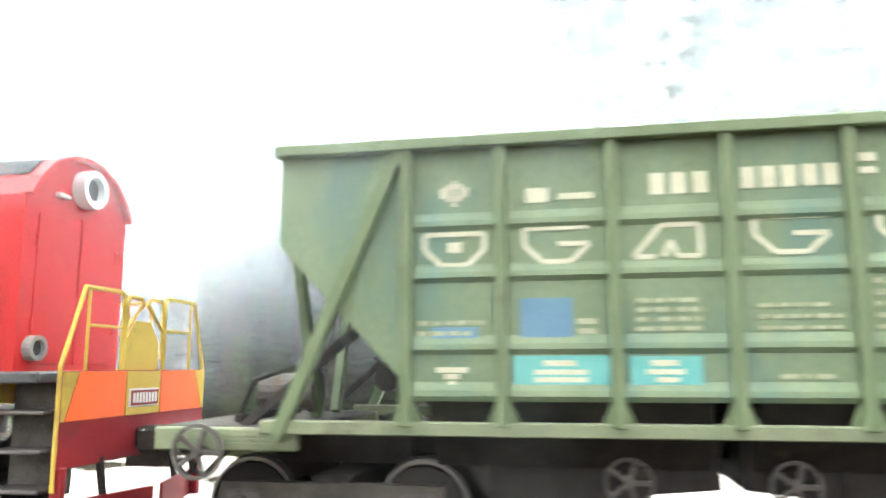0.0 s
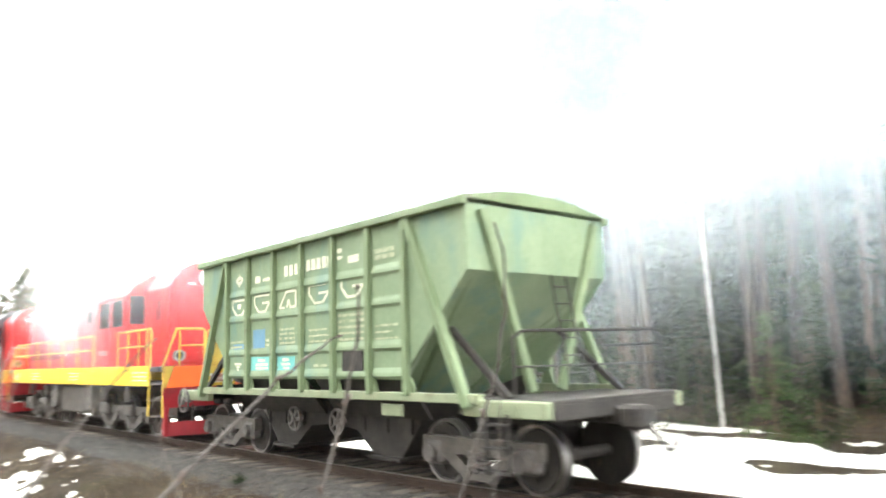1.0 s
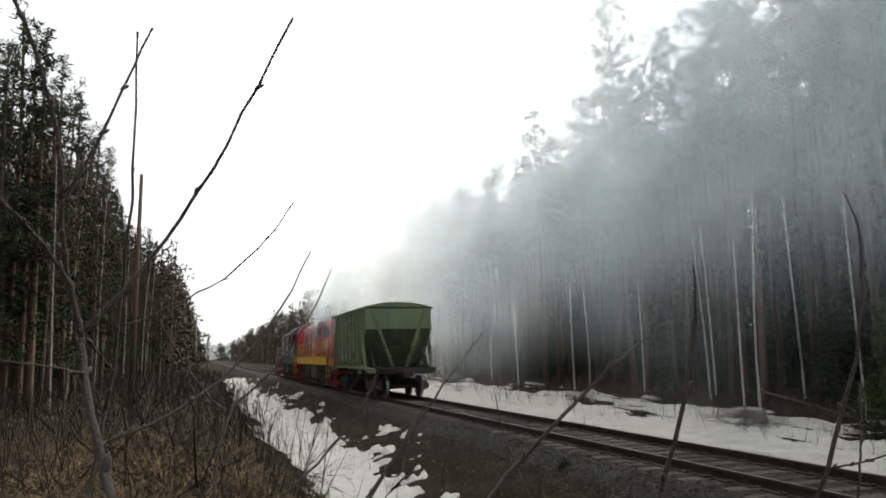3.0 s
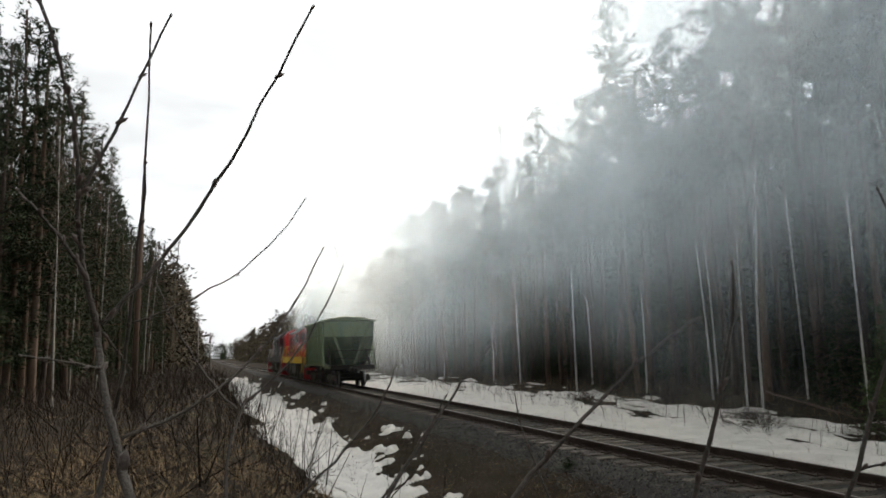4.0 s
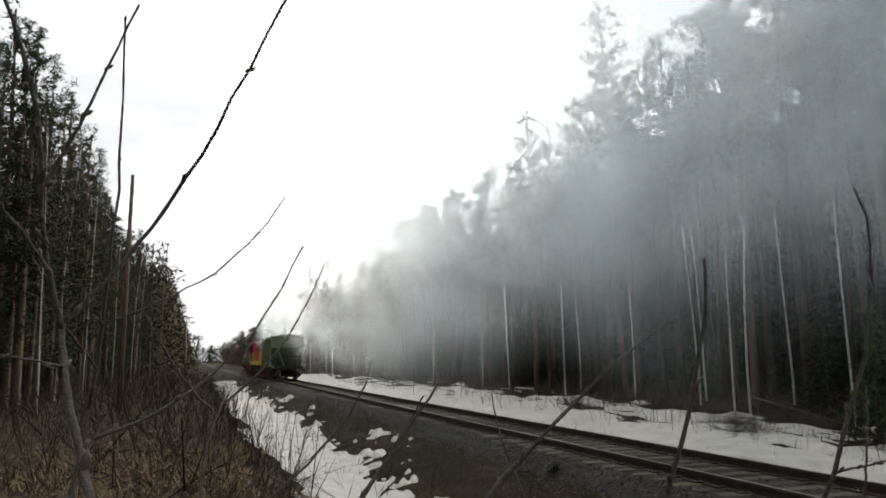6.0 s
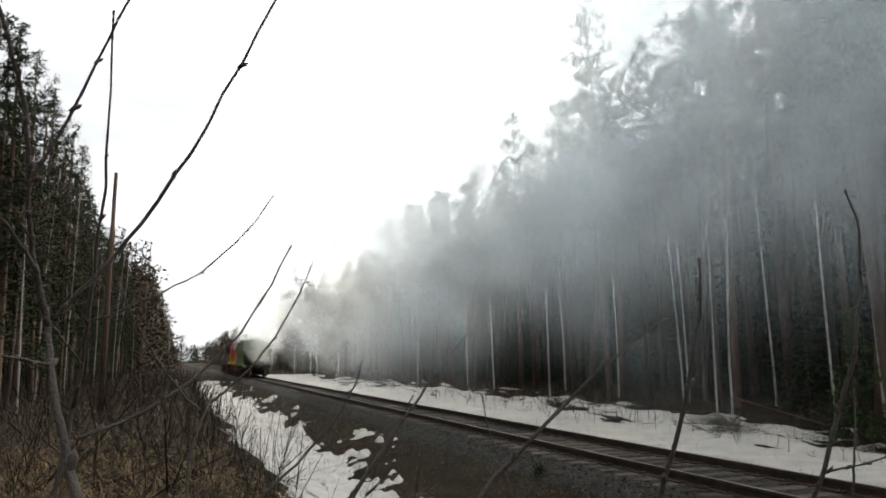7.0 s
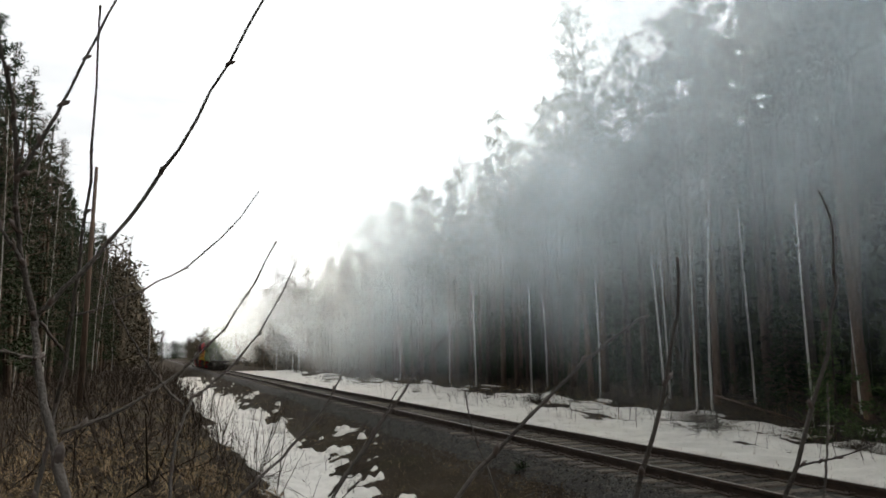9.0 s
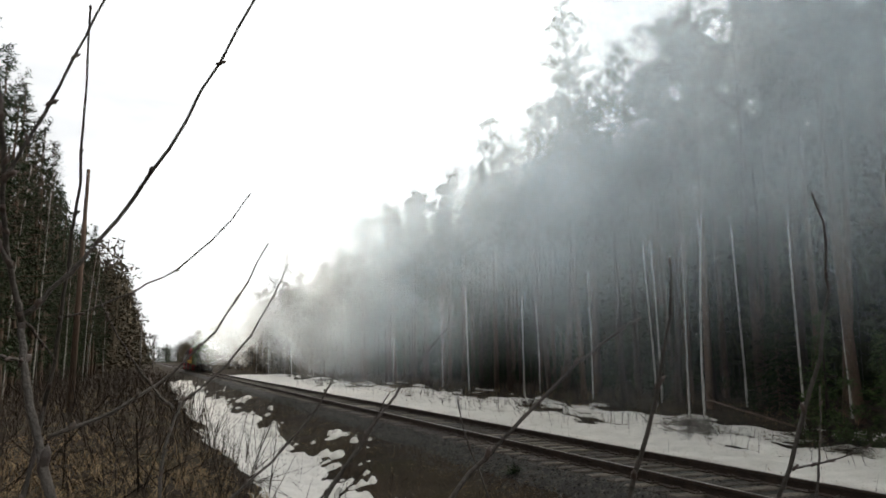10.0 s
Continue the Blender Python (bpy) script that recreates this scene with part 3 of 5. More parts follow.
# ---- trees ----
def tube_path(V, F, pts, radii, n=7):
    k0 = len(V)
    for i, (p, r) in enumerate(zip(pts, radii)):
        for j in range(n):
            a = 6.28318 * j / n
            V.append((p[0] + r * math.cos(a), p[1] + r * math.sin(a), p[2]))
    for i in range(len(pts) - 1):
        for j in range(n):
            a, b = k0 + i * n + j, k0 + i * n + (j + 1) % n
            F.append((a, b, b + n, a + n))


def limb(V, F, p, q, r, n=4):
    p, q = np.array(p, float), np.array(q, float)
    d = q - p
    d /= np.linalg.norm(d)
    s = np.cross(d, (0.3, 0.2, 1.0))
    s /= np.linalg.norm(s)
    u = np.cross(s, d)
    k = len(V)
    for c, rr in ((p, r), (q, r * 0.3)):
        for j in range(n):
            a = 6.28318 * j / n
            V.append(tuple(c + (s * math.cos(a) + u * math.sin(a)) * rr))
    for j in range(n):
        F.append((k + j, k + (j + 1) % n, k + n + (j + 1) % n, k + n + j))


def tuft(V, F, rng, c, size, n, droop=0.0, thin=1.0):
    """A clump of needle sprays: thin leaf-like triangles out of one spot."""
    for _ in range(n):
        d = rng.normal(size=3)
        d /= np.linalg.norm(d)
        d[2] = d[2] * 0.7 + 0.15 - droop
        s = np.cross(d, rng.normal(size=3))
        s /= np.linalg.norm(s) + 1e-6
        b = np.array(c) + rng.normal(0, size * 0.3, 3)
        ln, w = size * rng.uniform(0.4, 0.9), size * rng.uniform(0.08, 0.16) * thin
        k = len(V)
        V.extend([tuple(b - s * w), tuple(b + s * w), tuple(b + d * ln)])
        F.append((k, k + 1, k + 2))


def pine_tree(h, crown, seed, density=1.0):
    """A tall pine: bare tapered stem, dead stubs, and a crown of limbs with needle clumps from crown * h up."""
    rng = np.random.default_rng(seed)
    V, F, N, G = [], [], [], []
    bend = rng.normal(0, 0.25, 2)
    zs = np.linspace(-0.3, h, 10)
    centre = [(bend[0] * math.sin(z / h * 3), bend[1] * math.sin(z / h * 2.4), z) for z in zs]
    tube_path(V, F, centre, [0.17 * (h / 20) * (1 - 0.85 * z / h) + 0.02 for z in np.maximum(zs, 0)], 7)

    def stem_at(z):
        return np.array([np.interp(z, zs, [c[0] for c in centre]), np.interp(z, zs, [c[1] for c in centre]), z])
    for _ in range(9):
        z, a = rng.uniform(min(0.25, crown * 0.6), crown) * h, rng.uniform(0, 6.28)
        limb(V, F, stem_at(z), stem_at(z) + np.array([math.cos(a), math.sin(a), rng.uniform(-0.2, 0.3)]) * rng.uniform(0.4, 1.5), 0.025, 3)
    n = int(44 * density)
    for i in range(n):
        u = (i + rng.random()) / n
        z = (crown + (1 - crown) * u) * h
        reach = (2.6 * (1 - u) ** 0.7 + 0.35) * rng.uniform(0.55, 1.15) * (0.55 + 0.45 * min(1, u * 4))
        a = rng.uniform(0, 6.28)
        p = stem_at(z)
        q = p + np.array([math.cos(a) * reach, math.sin(a) * reach, reach * rng.uniform(0.0, 0.45)])
        limb(V, F, p, q, 0.035 + 0.02 * (1 - u), 4)
        for k in range(max(2, int(reach * 2.2))):
            t = rng.uniform(0.4, 1.05)
            c = p + (q - p) * t + rng.normal(0, 0.22, 3)
            tuft(N, G, rng, c, rng.uniform(0.32, 0.55), 23 if density == 1 else 27, 0, 1.0 if density == 1 else 0.6)
    return (V, F), (N, G)


def spruce_tree(h, seed, low=0.06, wide=0.2):
    rng = np.random.default_rng(seed)
    V, F, N, G = [], [], [], []
    tube_path(V, F, [(0, 0, z) for z in (-0.3, h * 0.3, h * 0.7, h)], [0.011 * h + 0.02, 0.009 * h, 0.005 * h, 0.01], 6)
    n = int(40 + h * 4)
    for i in range(n):
        u = (i + rng.random()) / n
        z = (low + (1 - low) * u) * h
        reach = (1 - u) * wide * h * rng.uniform(0.65, 1.15) + 0.12
        a = rng.uniform(0, 6.28)
        q = np.array([math.cos(a) * reach, math.sin(a) * reach, z - reach * rng.uniform(0.1, 0.4)])
        p = np.array([0, 0, z])
        limb(V, F, p, q, 0.022, 3)
        for k in range(max(2, int(reach * 3))):
            t = rng.uniform(0.25, 1.03)
            tuft(N, G, rng, p + (q - p) * t + rng.normal(0, 0.1, 3), rng.uniform(0.28, 0.5), 15, 0.25, 0.6)
    return (V, F), (N, G)


def birch_tree(h, seed):
    rng = np.random.default_rng(seed)
    V, F, N, G = [], [], [], []
    lean = rng.normal(0, 0.035, 2) * h
    zs = np.linspace(-0.3, h, 9)
    pts = [(lean[0] * (z / h) ** 1.5 + 0.04 * math.sin(z * 0.5), lean[1] * (z / h) ** 1.5 + 0.04 * math.cos(z * 0.4), z) for z in np.maximum(zs, 0)]
    pts[0] = (pts[0][0], pts[0][1], -0.3)
    tube_path(V, F, pts, [0.046 * (1 - 0.88 * i / 8) * (h / 16) + 0.008 for i in range(9)], 7)
    for _ in range(46):
        z = h * rng.uniform(0.42, 0.99)
        p = np.array([np.interp(z, zs, [c[k] for c in pts]) for k in range(2)] + [z])
        a, r = rng.uniform(0, 6.28), (1 - z / h) * h * 0.22 + 0.5
        q = p + np.array([math.cos(a) * r * 0.7, math.sin(a) * r * 0.7, r * rng.uniform(0.5, 1.2)])
        limb(N, G, p, q, 0.018, 3)
        for _ in range(5):
            s = p + (q - p) * rng.uniform(0.35, 1.0)
            limb(N, G, s, s + np.array([rng.normal(0, 0.4), rng.normal(0, 0.4), rng.uniform(-0.1, 0.8)]), 0.008, 3)
    return (V, F), (N, G)


def plant(name, label, category, made, wood, leaf, crown_name, group):
    e = thing(name, label, category, group=group)
    raw("trunk", *made[0], wood, e, smooth=True)
    raw(crown_name, *made[1], leaf, e)
    return e


PINE_HEIGHTS = (21, 19, 23, 20, 17.5, 22)
pines = [plant("pine_tree", "tall slender pine with a bare brown trunk and high green crown", "tree", pine_tree(h, c, s), M["bark"], M["needle"], "crown", "pines of the forest")
         for h, c, s in ((21, 0.55, 1), (19, 0.6, 2), (23, 0.62, 3), (20, 0.5, 4), (17.5, 0.58, 5), (22, 0.48, 6))]
left_pines = [plant("pine_tree", "dark pine with a broad low crown at the forest edge", "tree", pine_tree(h, c, s, 1.3), M["bark"], M["needle"], "crown", "pines of the forest")
              for h, c, s in ((18.5, 0.22, 7), (17.0, 0.18, 8), (19.5, 0.26, 9))]
spruces = [plant("spruce_tree", "dark green spruce with drooping branches", "tree", spruce_tree(h, s, lo, w), M["bark"], M["spruce"], "crown", "spruces of the forest")
           for h, s, lo, w in ((17, 11, 0.08, 0.16), (20, 12, 0.12, 0.14), (5.5, 13, 0.03, 0.26), (3.6, 14, 0.03, 0.3), (12, 15, 0.06, 0.19))]
saplings = [plant("young_conifer", "young bright green bushy conifer at the forest edge", "tree", spruce_tree(5.6, 16, 0.02, 0.34), M["bark"], M["youngneedle"], "crown", "young conifers at the forest edge")]
birches = [plant("birch_tree", "leafless birch with a slim white trunk", "tree", birch_tree(h, s), M["birch"], M["twigs"], "branchwork", "birches at the forest edge")
           for h, s in ((15, 21), (17, 22), (13, 23), (18, 24))]
used = set()


def set_tree(kinds, i, x, y, turn, scale=1.0, label=""):
    """Stands the prototype itself the first time, then copies of it."""
    proto = kinds[i % len(kinds)]
    m = Matrix.Translation((x, y, lie(x, y))) @ pose(0, 0, 0, 0, 0, turn)
    if proto.name in used:
        proto = copy_thing(proto, m)
    else:
        used.add(proto.name)
        proto.matrix_basis = m
    proto.scale = (scale, scale, scale)
    if label:
        proto["label"] = label
    return proto


rt = random.Random(31)
# birches along the forest edge beyond the track
for i, (x, y) in enumerate(((23.2, 36.6), (21.2, 25.2), (19.2, 23.6), (21.9, 42.3), (24.0, 31.5), (22.6, 30.2), (20.5, 19.5), (22.3, 52.0), (23.5, 60.5), (25.5, 47.0), (19.8, 15.2), (21.5, 11.8), (24.5, 21.0), (26.0, 28.0), (22.0, 70.0), (24.0, 5.0), (22.5, -2.0), (25.2, 39.5))):
    set_tree(birches, i, x, y, rt.uniform(0, 360), rt.uniform(0.9, 1.1))
# the tall pine above the edge, then the forest behind, row by row
set_tree(pines, 2, 27.0, 46.0, 40, 1.2, "tall pine standing above the forest edge")
set_tree(pines, 5, 25.0, 53.0, 10, 0.98)
for x, y, k, s in ((25.2, 35.2, 0, 0.97), (26.4, 32.4, 3, 1.05), (24.4, 28.6, 1, 1.1), (27.5, 36.5, 4, 1.12), (24.9, 39.0, 1, 1.02), (25.6, 24.2, 3, 1.15), (27.2, 27.0, 0, 1.1), (24.6, 17.4, 5, 1.05), (27.8, 19.6, 2, 1.02), (26.2, 13.0, 0, 1.12), (30.0, 22.6, 4, 1.3), (30.5, 30.2, 5, 1.05), (29.4, 14.0, 1, 1.2)):
    set_tree(pines, k, x, y, 70 * k, s)
placed = []
tries = 0
while len(placed) < 185 and tries < 9000:
    tries += 1
    y = rt.uniform(-12, 135)
    x = 23.0 + 18 * rt.random() ** 1.3
    if all((x - a) ** 2 + (y - b) ** 2 > 2.6 ** 2 for a, b in placed):
        placed.append((x, y))
        k = rt.random()
        if k < 0.85 or x < 29:
            kind = rt.randrange(6)
            canopy = 23.5 if y < 28 else 20.3 if y < 85 else 17.0     # the wood is highest beside the camera
            set_tree(pines, kind, x, y, rt.uniform(0, 360), canopy / PINE_HEIGHTS[kind] * rt.uniform(0.84, 1.0))
        else:
            set_tree(spruces, rt.choice((0, 1, 4)), x, y, rt.uniform(0, 360), rt.uniform(0.75, 1.0))
for x, y, k, s in ((19.6, 14.6, 2, 1.05), (21.5, 12.5, 2, 0.9), (22.5, 17.0, 3, 1.0), (20.6, 8.6, 2, 0.8), (24.0, 24.0, 3, 1.2), (26, 34, 2, 0.9), (25.5, 55, 2, 1.0), (24, 43, 3, 0.8), (27, 20, 2, 1.2), (28, 29, 2, 1.2), (29, 40, 2, 1.3), (29, 50, 2, 1.2), (28, 62, 2, 1.2), (27, 8, 2, 1.2)):
    set_tree(spruces, k, x, y, rt.uniform(0, 360), s)
for x, y, s in ((17.6, 15.9, 0.66), (18.7, 15.0, 0.55), (19.4, 9.2, 0.6), (18.6, 16.9, 0.45)):
    set_tree(saplings, 0, x, y, rt.uniform(0, 360), s)
for x, y, s in ((20.6, 101, 1.1), (19.8, 113, 1.15), (20.4, 122, 1.2), (19.4, 133, 1.1), (21.0, 92, 1.1), (19.0, 146, 1.1)):
    set_tree(birches, int(y), x, y, rt.uniform(0, 360), s)
for k in range(44):
    x, y = 29 + 12 * rt.random(), -5 + 120 * (k + rt.random()) / 44
    set_tree(spruces, rt.choice((2, 4, 2)), x, y, rt.uniform(0, 360), rt.uniform(0.8, 1.25))
# the forest on the camera's side of the line
placed = []
tries = 0
while len(placed) < 125 and tries < 6000:
    tries += 1
    y = 36 + 120 * rt.random() ** 1.2
    x = -7.5 - 15 * rt.random() ** 1.4
    if all((x - a) ** 2 + (y - b) ** 2 > 2.3 ** 2 for a, b in placed):
        placed.append((x, y))
        if rt.random() < 0.35:
            set_tree(spruces, rt.choice((0, 1, 1)), x, y, rt.uniform(0, 360), rt.uniform(0.9, 1.08))
        else:
            set_tree(left_pines if x > -12 else pines, rt.randrange(3), x, y, rt.uniform(0, 360), rt.uniform(0.78, 0.92))
for k in range(44):
    x, y = -7.0 - 3.5 * rt.random(), 36 + 115 * ((k + rt.random()) / 44) ** 1.2
    if k % 3 == 1:
        set_tree(spruces, 1, x, y, rt.uniform(0, 360), rt.uniform(0.8, 0.92))
    else:
        set_tree(left_pines, k, x, y, rt.uniform(0, 360), rt.uniform(0.84, 1.0))
# unseen trees beside and behind the camera, added to hold back sky light
for k in range(18):
    x, y = -7.5 - 12 * rt.random(), -26 + 56 * (k + rt.random()) / 18
    set_tree(spruces if k % 3 else pines, (0, 1, 4)[k % 3], x, y, rt.uniform(0, 360), rt.uniform(0.9, 1.15))
for k in range(40):
    x, y = -8.2 - 5 * rt.random(), 33 + 75 * ((k + rt.random()) / 40) ** 1.3
    set_tree(spruces, (2, 4, 2, 4, 0)[k % 5], x, y, rt.uniform(0, 360), rt.uniform(0.8, 1.2))
for i, (x, y, s) in enumerate(((-7.2, 58, 1.0), (-6.6, 71, 0.95), (-7.6, 49, 0.9), (-6.4, 88, 1.0), (-7.0, 104, 1.0), (-6.0, 120, 0.9), (-6.2, 36, 0.7))):
    set_tree(birches, i + 1, x, y, rt.uniform(0, 360), s)
for e in (*pines, *left_pines, *spruces, *birches):
    if e.name not in used:
        for o in (*e.children, e):
            bpy.data.objects.remove(o)


def far_tree(rng):
    h = rng.uniform(0.75, 1.1)
    V, F = [], []
    limb(V, F, (0, 0, 0), (rng.normal(0, 0.02), 0, h), 0.012, 3)
    conifer = rng.random() < 0.75
    for _ in range(34 if conifer else 16):
        u = rng.uniform(0.05, 1.0)
        r = (0.13 * (1.05 - u) + 0.02) * (1 if conifer else 0.9)
        tuft(V, F, rng, (rng.normal(0, r), rng.normal(0, r), u * h), 0.08, 6 if conifer else 3)
    return np.array(V), F


def far_spot(side):
    def spot(rng):
        y = 130 + 470 * rng.random() ** 1.4
        x = TRACK + 12 + 30 * rng.random() ** 1.7 if side > 0 else -5.0 - 26 * rng.random() ** 2.2
        return np.array([x, y, -0.6]), 15.5 if side > 0 else 20.0
    return spot


scatter("far_woods", 480, far_spot(1), far_tree, M["farwood"], "distant mixed woods along the line", "woods", 51)
scatter("far_woods_opposite", 480, far_spot(-1), far_tree, M["farwood"], "distant mixed woods across the line", "woods", 52)


def end_spot(rng):
    return np.array([rng.uniform(-60, 110), rng.uniform(950, 1150), -0.6]), 22.0


scatter("woods_at_the_bend", 260, end_spot, far_tree, M["needle"], "distant woods where the line runs out of sight", "woods", 55)


def deep_spot(rng):
    x, y = rng.uniform(33, 60), rng.uniform(-15, 150)
    return np.array([x, y, -0.5]), rng.uniform(15.5, 19.0) + (1.5 if y < 42 else 0.0)


scatter("forest_depth", 1050, deep_spot, far_tree, M["needle"], "dense dark pine woods deep inside the forest", "woods", 53)


def deep_left(rng):
    return np.array([rng.uniform(-34, -15), rng.uniform(30, 170), -0.5]), 19.0


scatter("forest_depth_opposite", 320, deep_left, far_tree, M["spruce"], "dense dark woods across the line", "woods", 54)


# ---- utility poles beside the line ----
def utility_pole(y, x, h=8.2):
    e = thing("utility_pole", "grey wooden utility pole with a crossarm and insulators", "pole", (x, y, lie(x, y)), "poles along the line")
    part("post", rod(B(), (0, 0, -0.4), (0, 0, h), 0.13, 10, 0.09), M["pole"], e, smooth=True)
    for k, z in enumerate((h - 0.35, h - 0.95)):
        part("crossarm", box(B(), -0.85, 0.85, -0.16, -0.07, z - 0.05, z + 0.05, 0.01), M["pole"], e)
        for px_ in (-0.75, -0.35, 0.35, 0.75):
            ins = B()
            rod(ins, (px_, -0.115, z + 0.05), (px_, -0.115, z + 0.14), 0.012, 6)
            rod(ins, (px_, -0.115, z + 0.12), (px_, -0.115, z + 0.22), 0.045, 8, 0.025)
            part("insulator", ins, M["white"], e)
    return e


utility_pole(112.0, -1.05)
utility_pole(168.0, 0.95, 7.6)
bare_pole = thing("wooden_pole", "tall bare brown wooden pole standing in the brush", "pole", (-2.5, 29.9, lie(-2.5, 29.9)))
part("post", rod(B(), (0, 0, -0.4), (0.12, 0, 8.8), 0.12, 10, 0.06), M["bark"], bare_pole, smooth=True)


# ---- running gear shared by the vehicles ----
def wheelset(parent, y, r, gauge=1.59):
    """Two flanged wheels on an axle; it turns about its own axle."""
    w = B()
    rod(w, (-0.95, 0, 0), (0.95, 0, 0), 0.085, 10)
    for s in (-1, 1):
        c = s * gauge / 2
        rod(w, (c - 0.055, 0, 0), (c + 0.065, 0, 0), r * 0.86, 24)
        rod(w, (c - 0.085 * s - 0.02, 0, 0), (c - 0.085 * s + 0.02, 0, 0), r + 0.028, 28)
        rod(w, (c + 0.05 * s, 0, 0), (c + 0.1 * s, 0, 0), 0.17, 14)
        for k in range(6):
            a = k * 1.0472
            rod(w, (c + s * 0.06, math.cos(a) * r * 0.55, math.sin(a) * r * 0.55), (c + s * 0.085, math.cos(a) * r * 0.55, math.sin(a) * r * 0.55), 0.035, 6)
    e = part("wheelset", w, M["under"], parent, at=pose(0, y, r))
    for s in (-1, 1):
        tr = ring(B(), (s * gauge / 2 + 0.005, 0, 0), (1, 0, 0), r * 0.92, r, 0.13, 28)
        part("tyre", tr, M["tread"], e, "polished steel tyre")
    return e


def bogie(parent, y, axles, r, frame_x, paint):
    """Side frames with axle boxes and coil springs, and a bolster, round the given axles."""
    b = part("bogie", box(B(), -frame_x, frame_x, y - 0.22, y + 0.22, r - 0.05, r + 0.32, 0.03), M["under"], parent)
    half = max(axles)
    for s in (-1, 1):
        x0, x1 = s * frame_x - 0.09, s * frame_x + 0.09
        f = B()
        bar(f, (s * frame_x, y - half - 0.25, r + 0.13), (s * frame_x, y + half + 0.25, r + 0.13), 0.16, 0.24)
        for a, c in zip(axles[:-1], axles[1:]):
            m_ = (a + c) / 2
            bar(f, (s * frame_x, y + a + 0.15, r + 0.1), (s * frame_x, y + m_ - 0.18, r - 0.28), 0.14, 0.18)
            bar(f, (s * frame_x, y + c - 0.15, r + 0.1), (s * frame_x, y + m_ + 0.18, r - 0.28), 0.14, 0.18)
            bar(f, (s * frame_x, y + m_ - 0.3, r - 0.28), (s * frame_x, y + m_ + 0.3, r - 0.28), 0.15, 0.1)
        part("side_frame", f, paint, b)
        for a in axles:
            ab = box(B(), x0 - 0.02, x1 + 0.02, y + a - 0.2, y + a + 0.2, r - 0.17, r + 0.2, 0.05)
            rod(ab, (s * (frame_x + 0.08), y + a, r), (s * (frame_x + 0.2), y + a, r), 0.13, 14)
            for k in range(4):
                t = 0.785 + k * 1.571
                rod(ab, (s * (frame_x + 0.18), y + a + 0.09 * math.cos(t), r + 0.09 * math.sin(t)), (s * (frame_x + 0.215), y + a + 0.09 * math.cos(t), r + 0.09 * math.sin(t)), 0.018, 6)
            part("axle_box", ab, M["gear"], b)
        for a, c in zip(axles[:-1], axles[1:]):
            for o in (-0.11, 0.11):
                sp = B()
                for k in range(5):
                    ring(sp, (s * (frame_x + 0.03), y + (a + c) / 2 + o, r - 0.2 + k * 0.065), (0, 0, 1), 0.055, 0.095, 0.036, 12)
                part("coil_spring", sp, M["gear"], b)
    return b


def coupler(parent, y, d):
    c = B()
    box(c, -0.12, 0.12, min(y - 0.5 * d, y + 0.15 * d), max(y - 0.5 * d, y + 0.15 * d), 0.93, 1.17, 0.03)
    box(c, -0.26, 0.05, min(y, y + 0.32 * d), max(y, y + 0.32 * d), 0.88, 1.2, 0.05)
    box(c, 0.09, 0.27, min(y, y + 0.24 * d), max(y, y + 0.24 * d), 0.92, 1.17, 0.05)
    k = part("coupler", c, M["under"], parent)
    h = B()
    pts = [(0.42, y - 0.1 * d, 0.95), (0.42, y + 0.12 * d, 0.75), (0.4, y + 0.3 * d, 0.56), (0.36, y + 0.42 * d, 0.62), (0.34, y + 0.5 * d, 0.8)]
    pipe(h, pts, 0.028, 6)
    part("brake_hose", h, M["under"], k)


def handwheel(parent, centre, axis, r, material, label):
    w = ring(B(), centre, axis, r * 0.86, r, 0.04, 22)
    q = Vector(axis).to_track_quat("Z", "Y").to_matrix()
    for k in range(5):
        a = k * 1.2566
        d = q @ Vector((math.cos(a), math.sin(a), 0))
        bar(w, Vector(centre), Vector(centre) + d * r * 0.9, 0.045, 0.03, axis)
    ax = Vector(axis)
    rod(w, Vector(centre) - ax * 0.18, Vector(centre) + ax * 0.05, 0.05, 8)
    return part("handwheel", w, material, parent, label)


# ---- green hopper wagon ----
wagon = thing("hopper_wagon", "green four-axle hopper wagon with faded markings, rolling on the track", "wagon")
POSTS = [2.99, 2.07, 1.03, 0.0, -1.03, -2.06, -2.99]
EAVE, SIDE, ENDY, KNEE = 4.03, 1.555, 4.3, 3.08

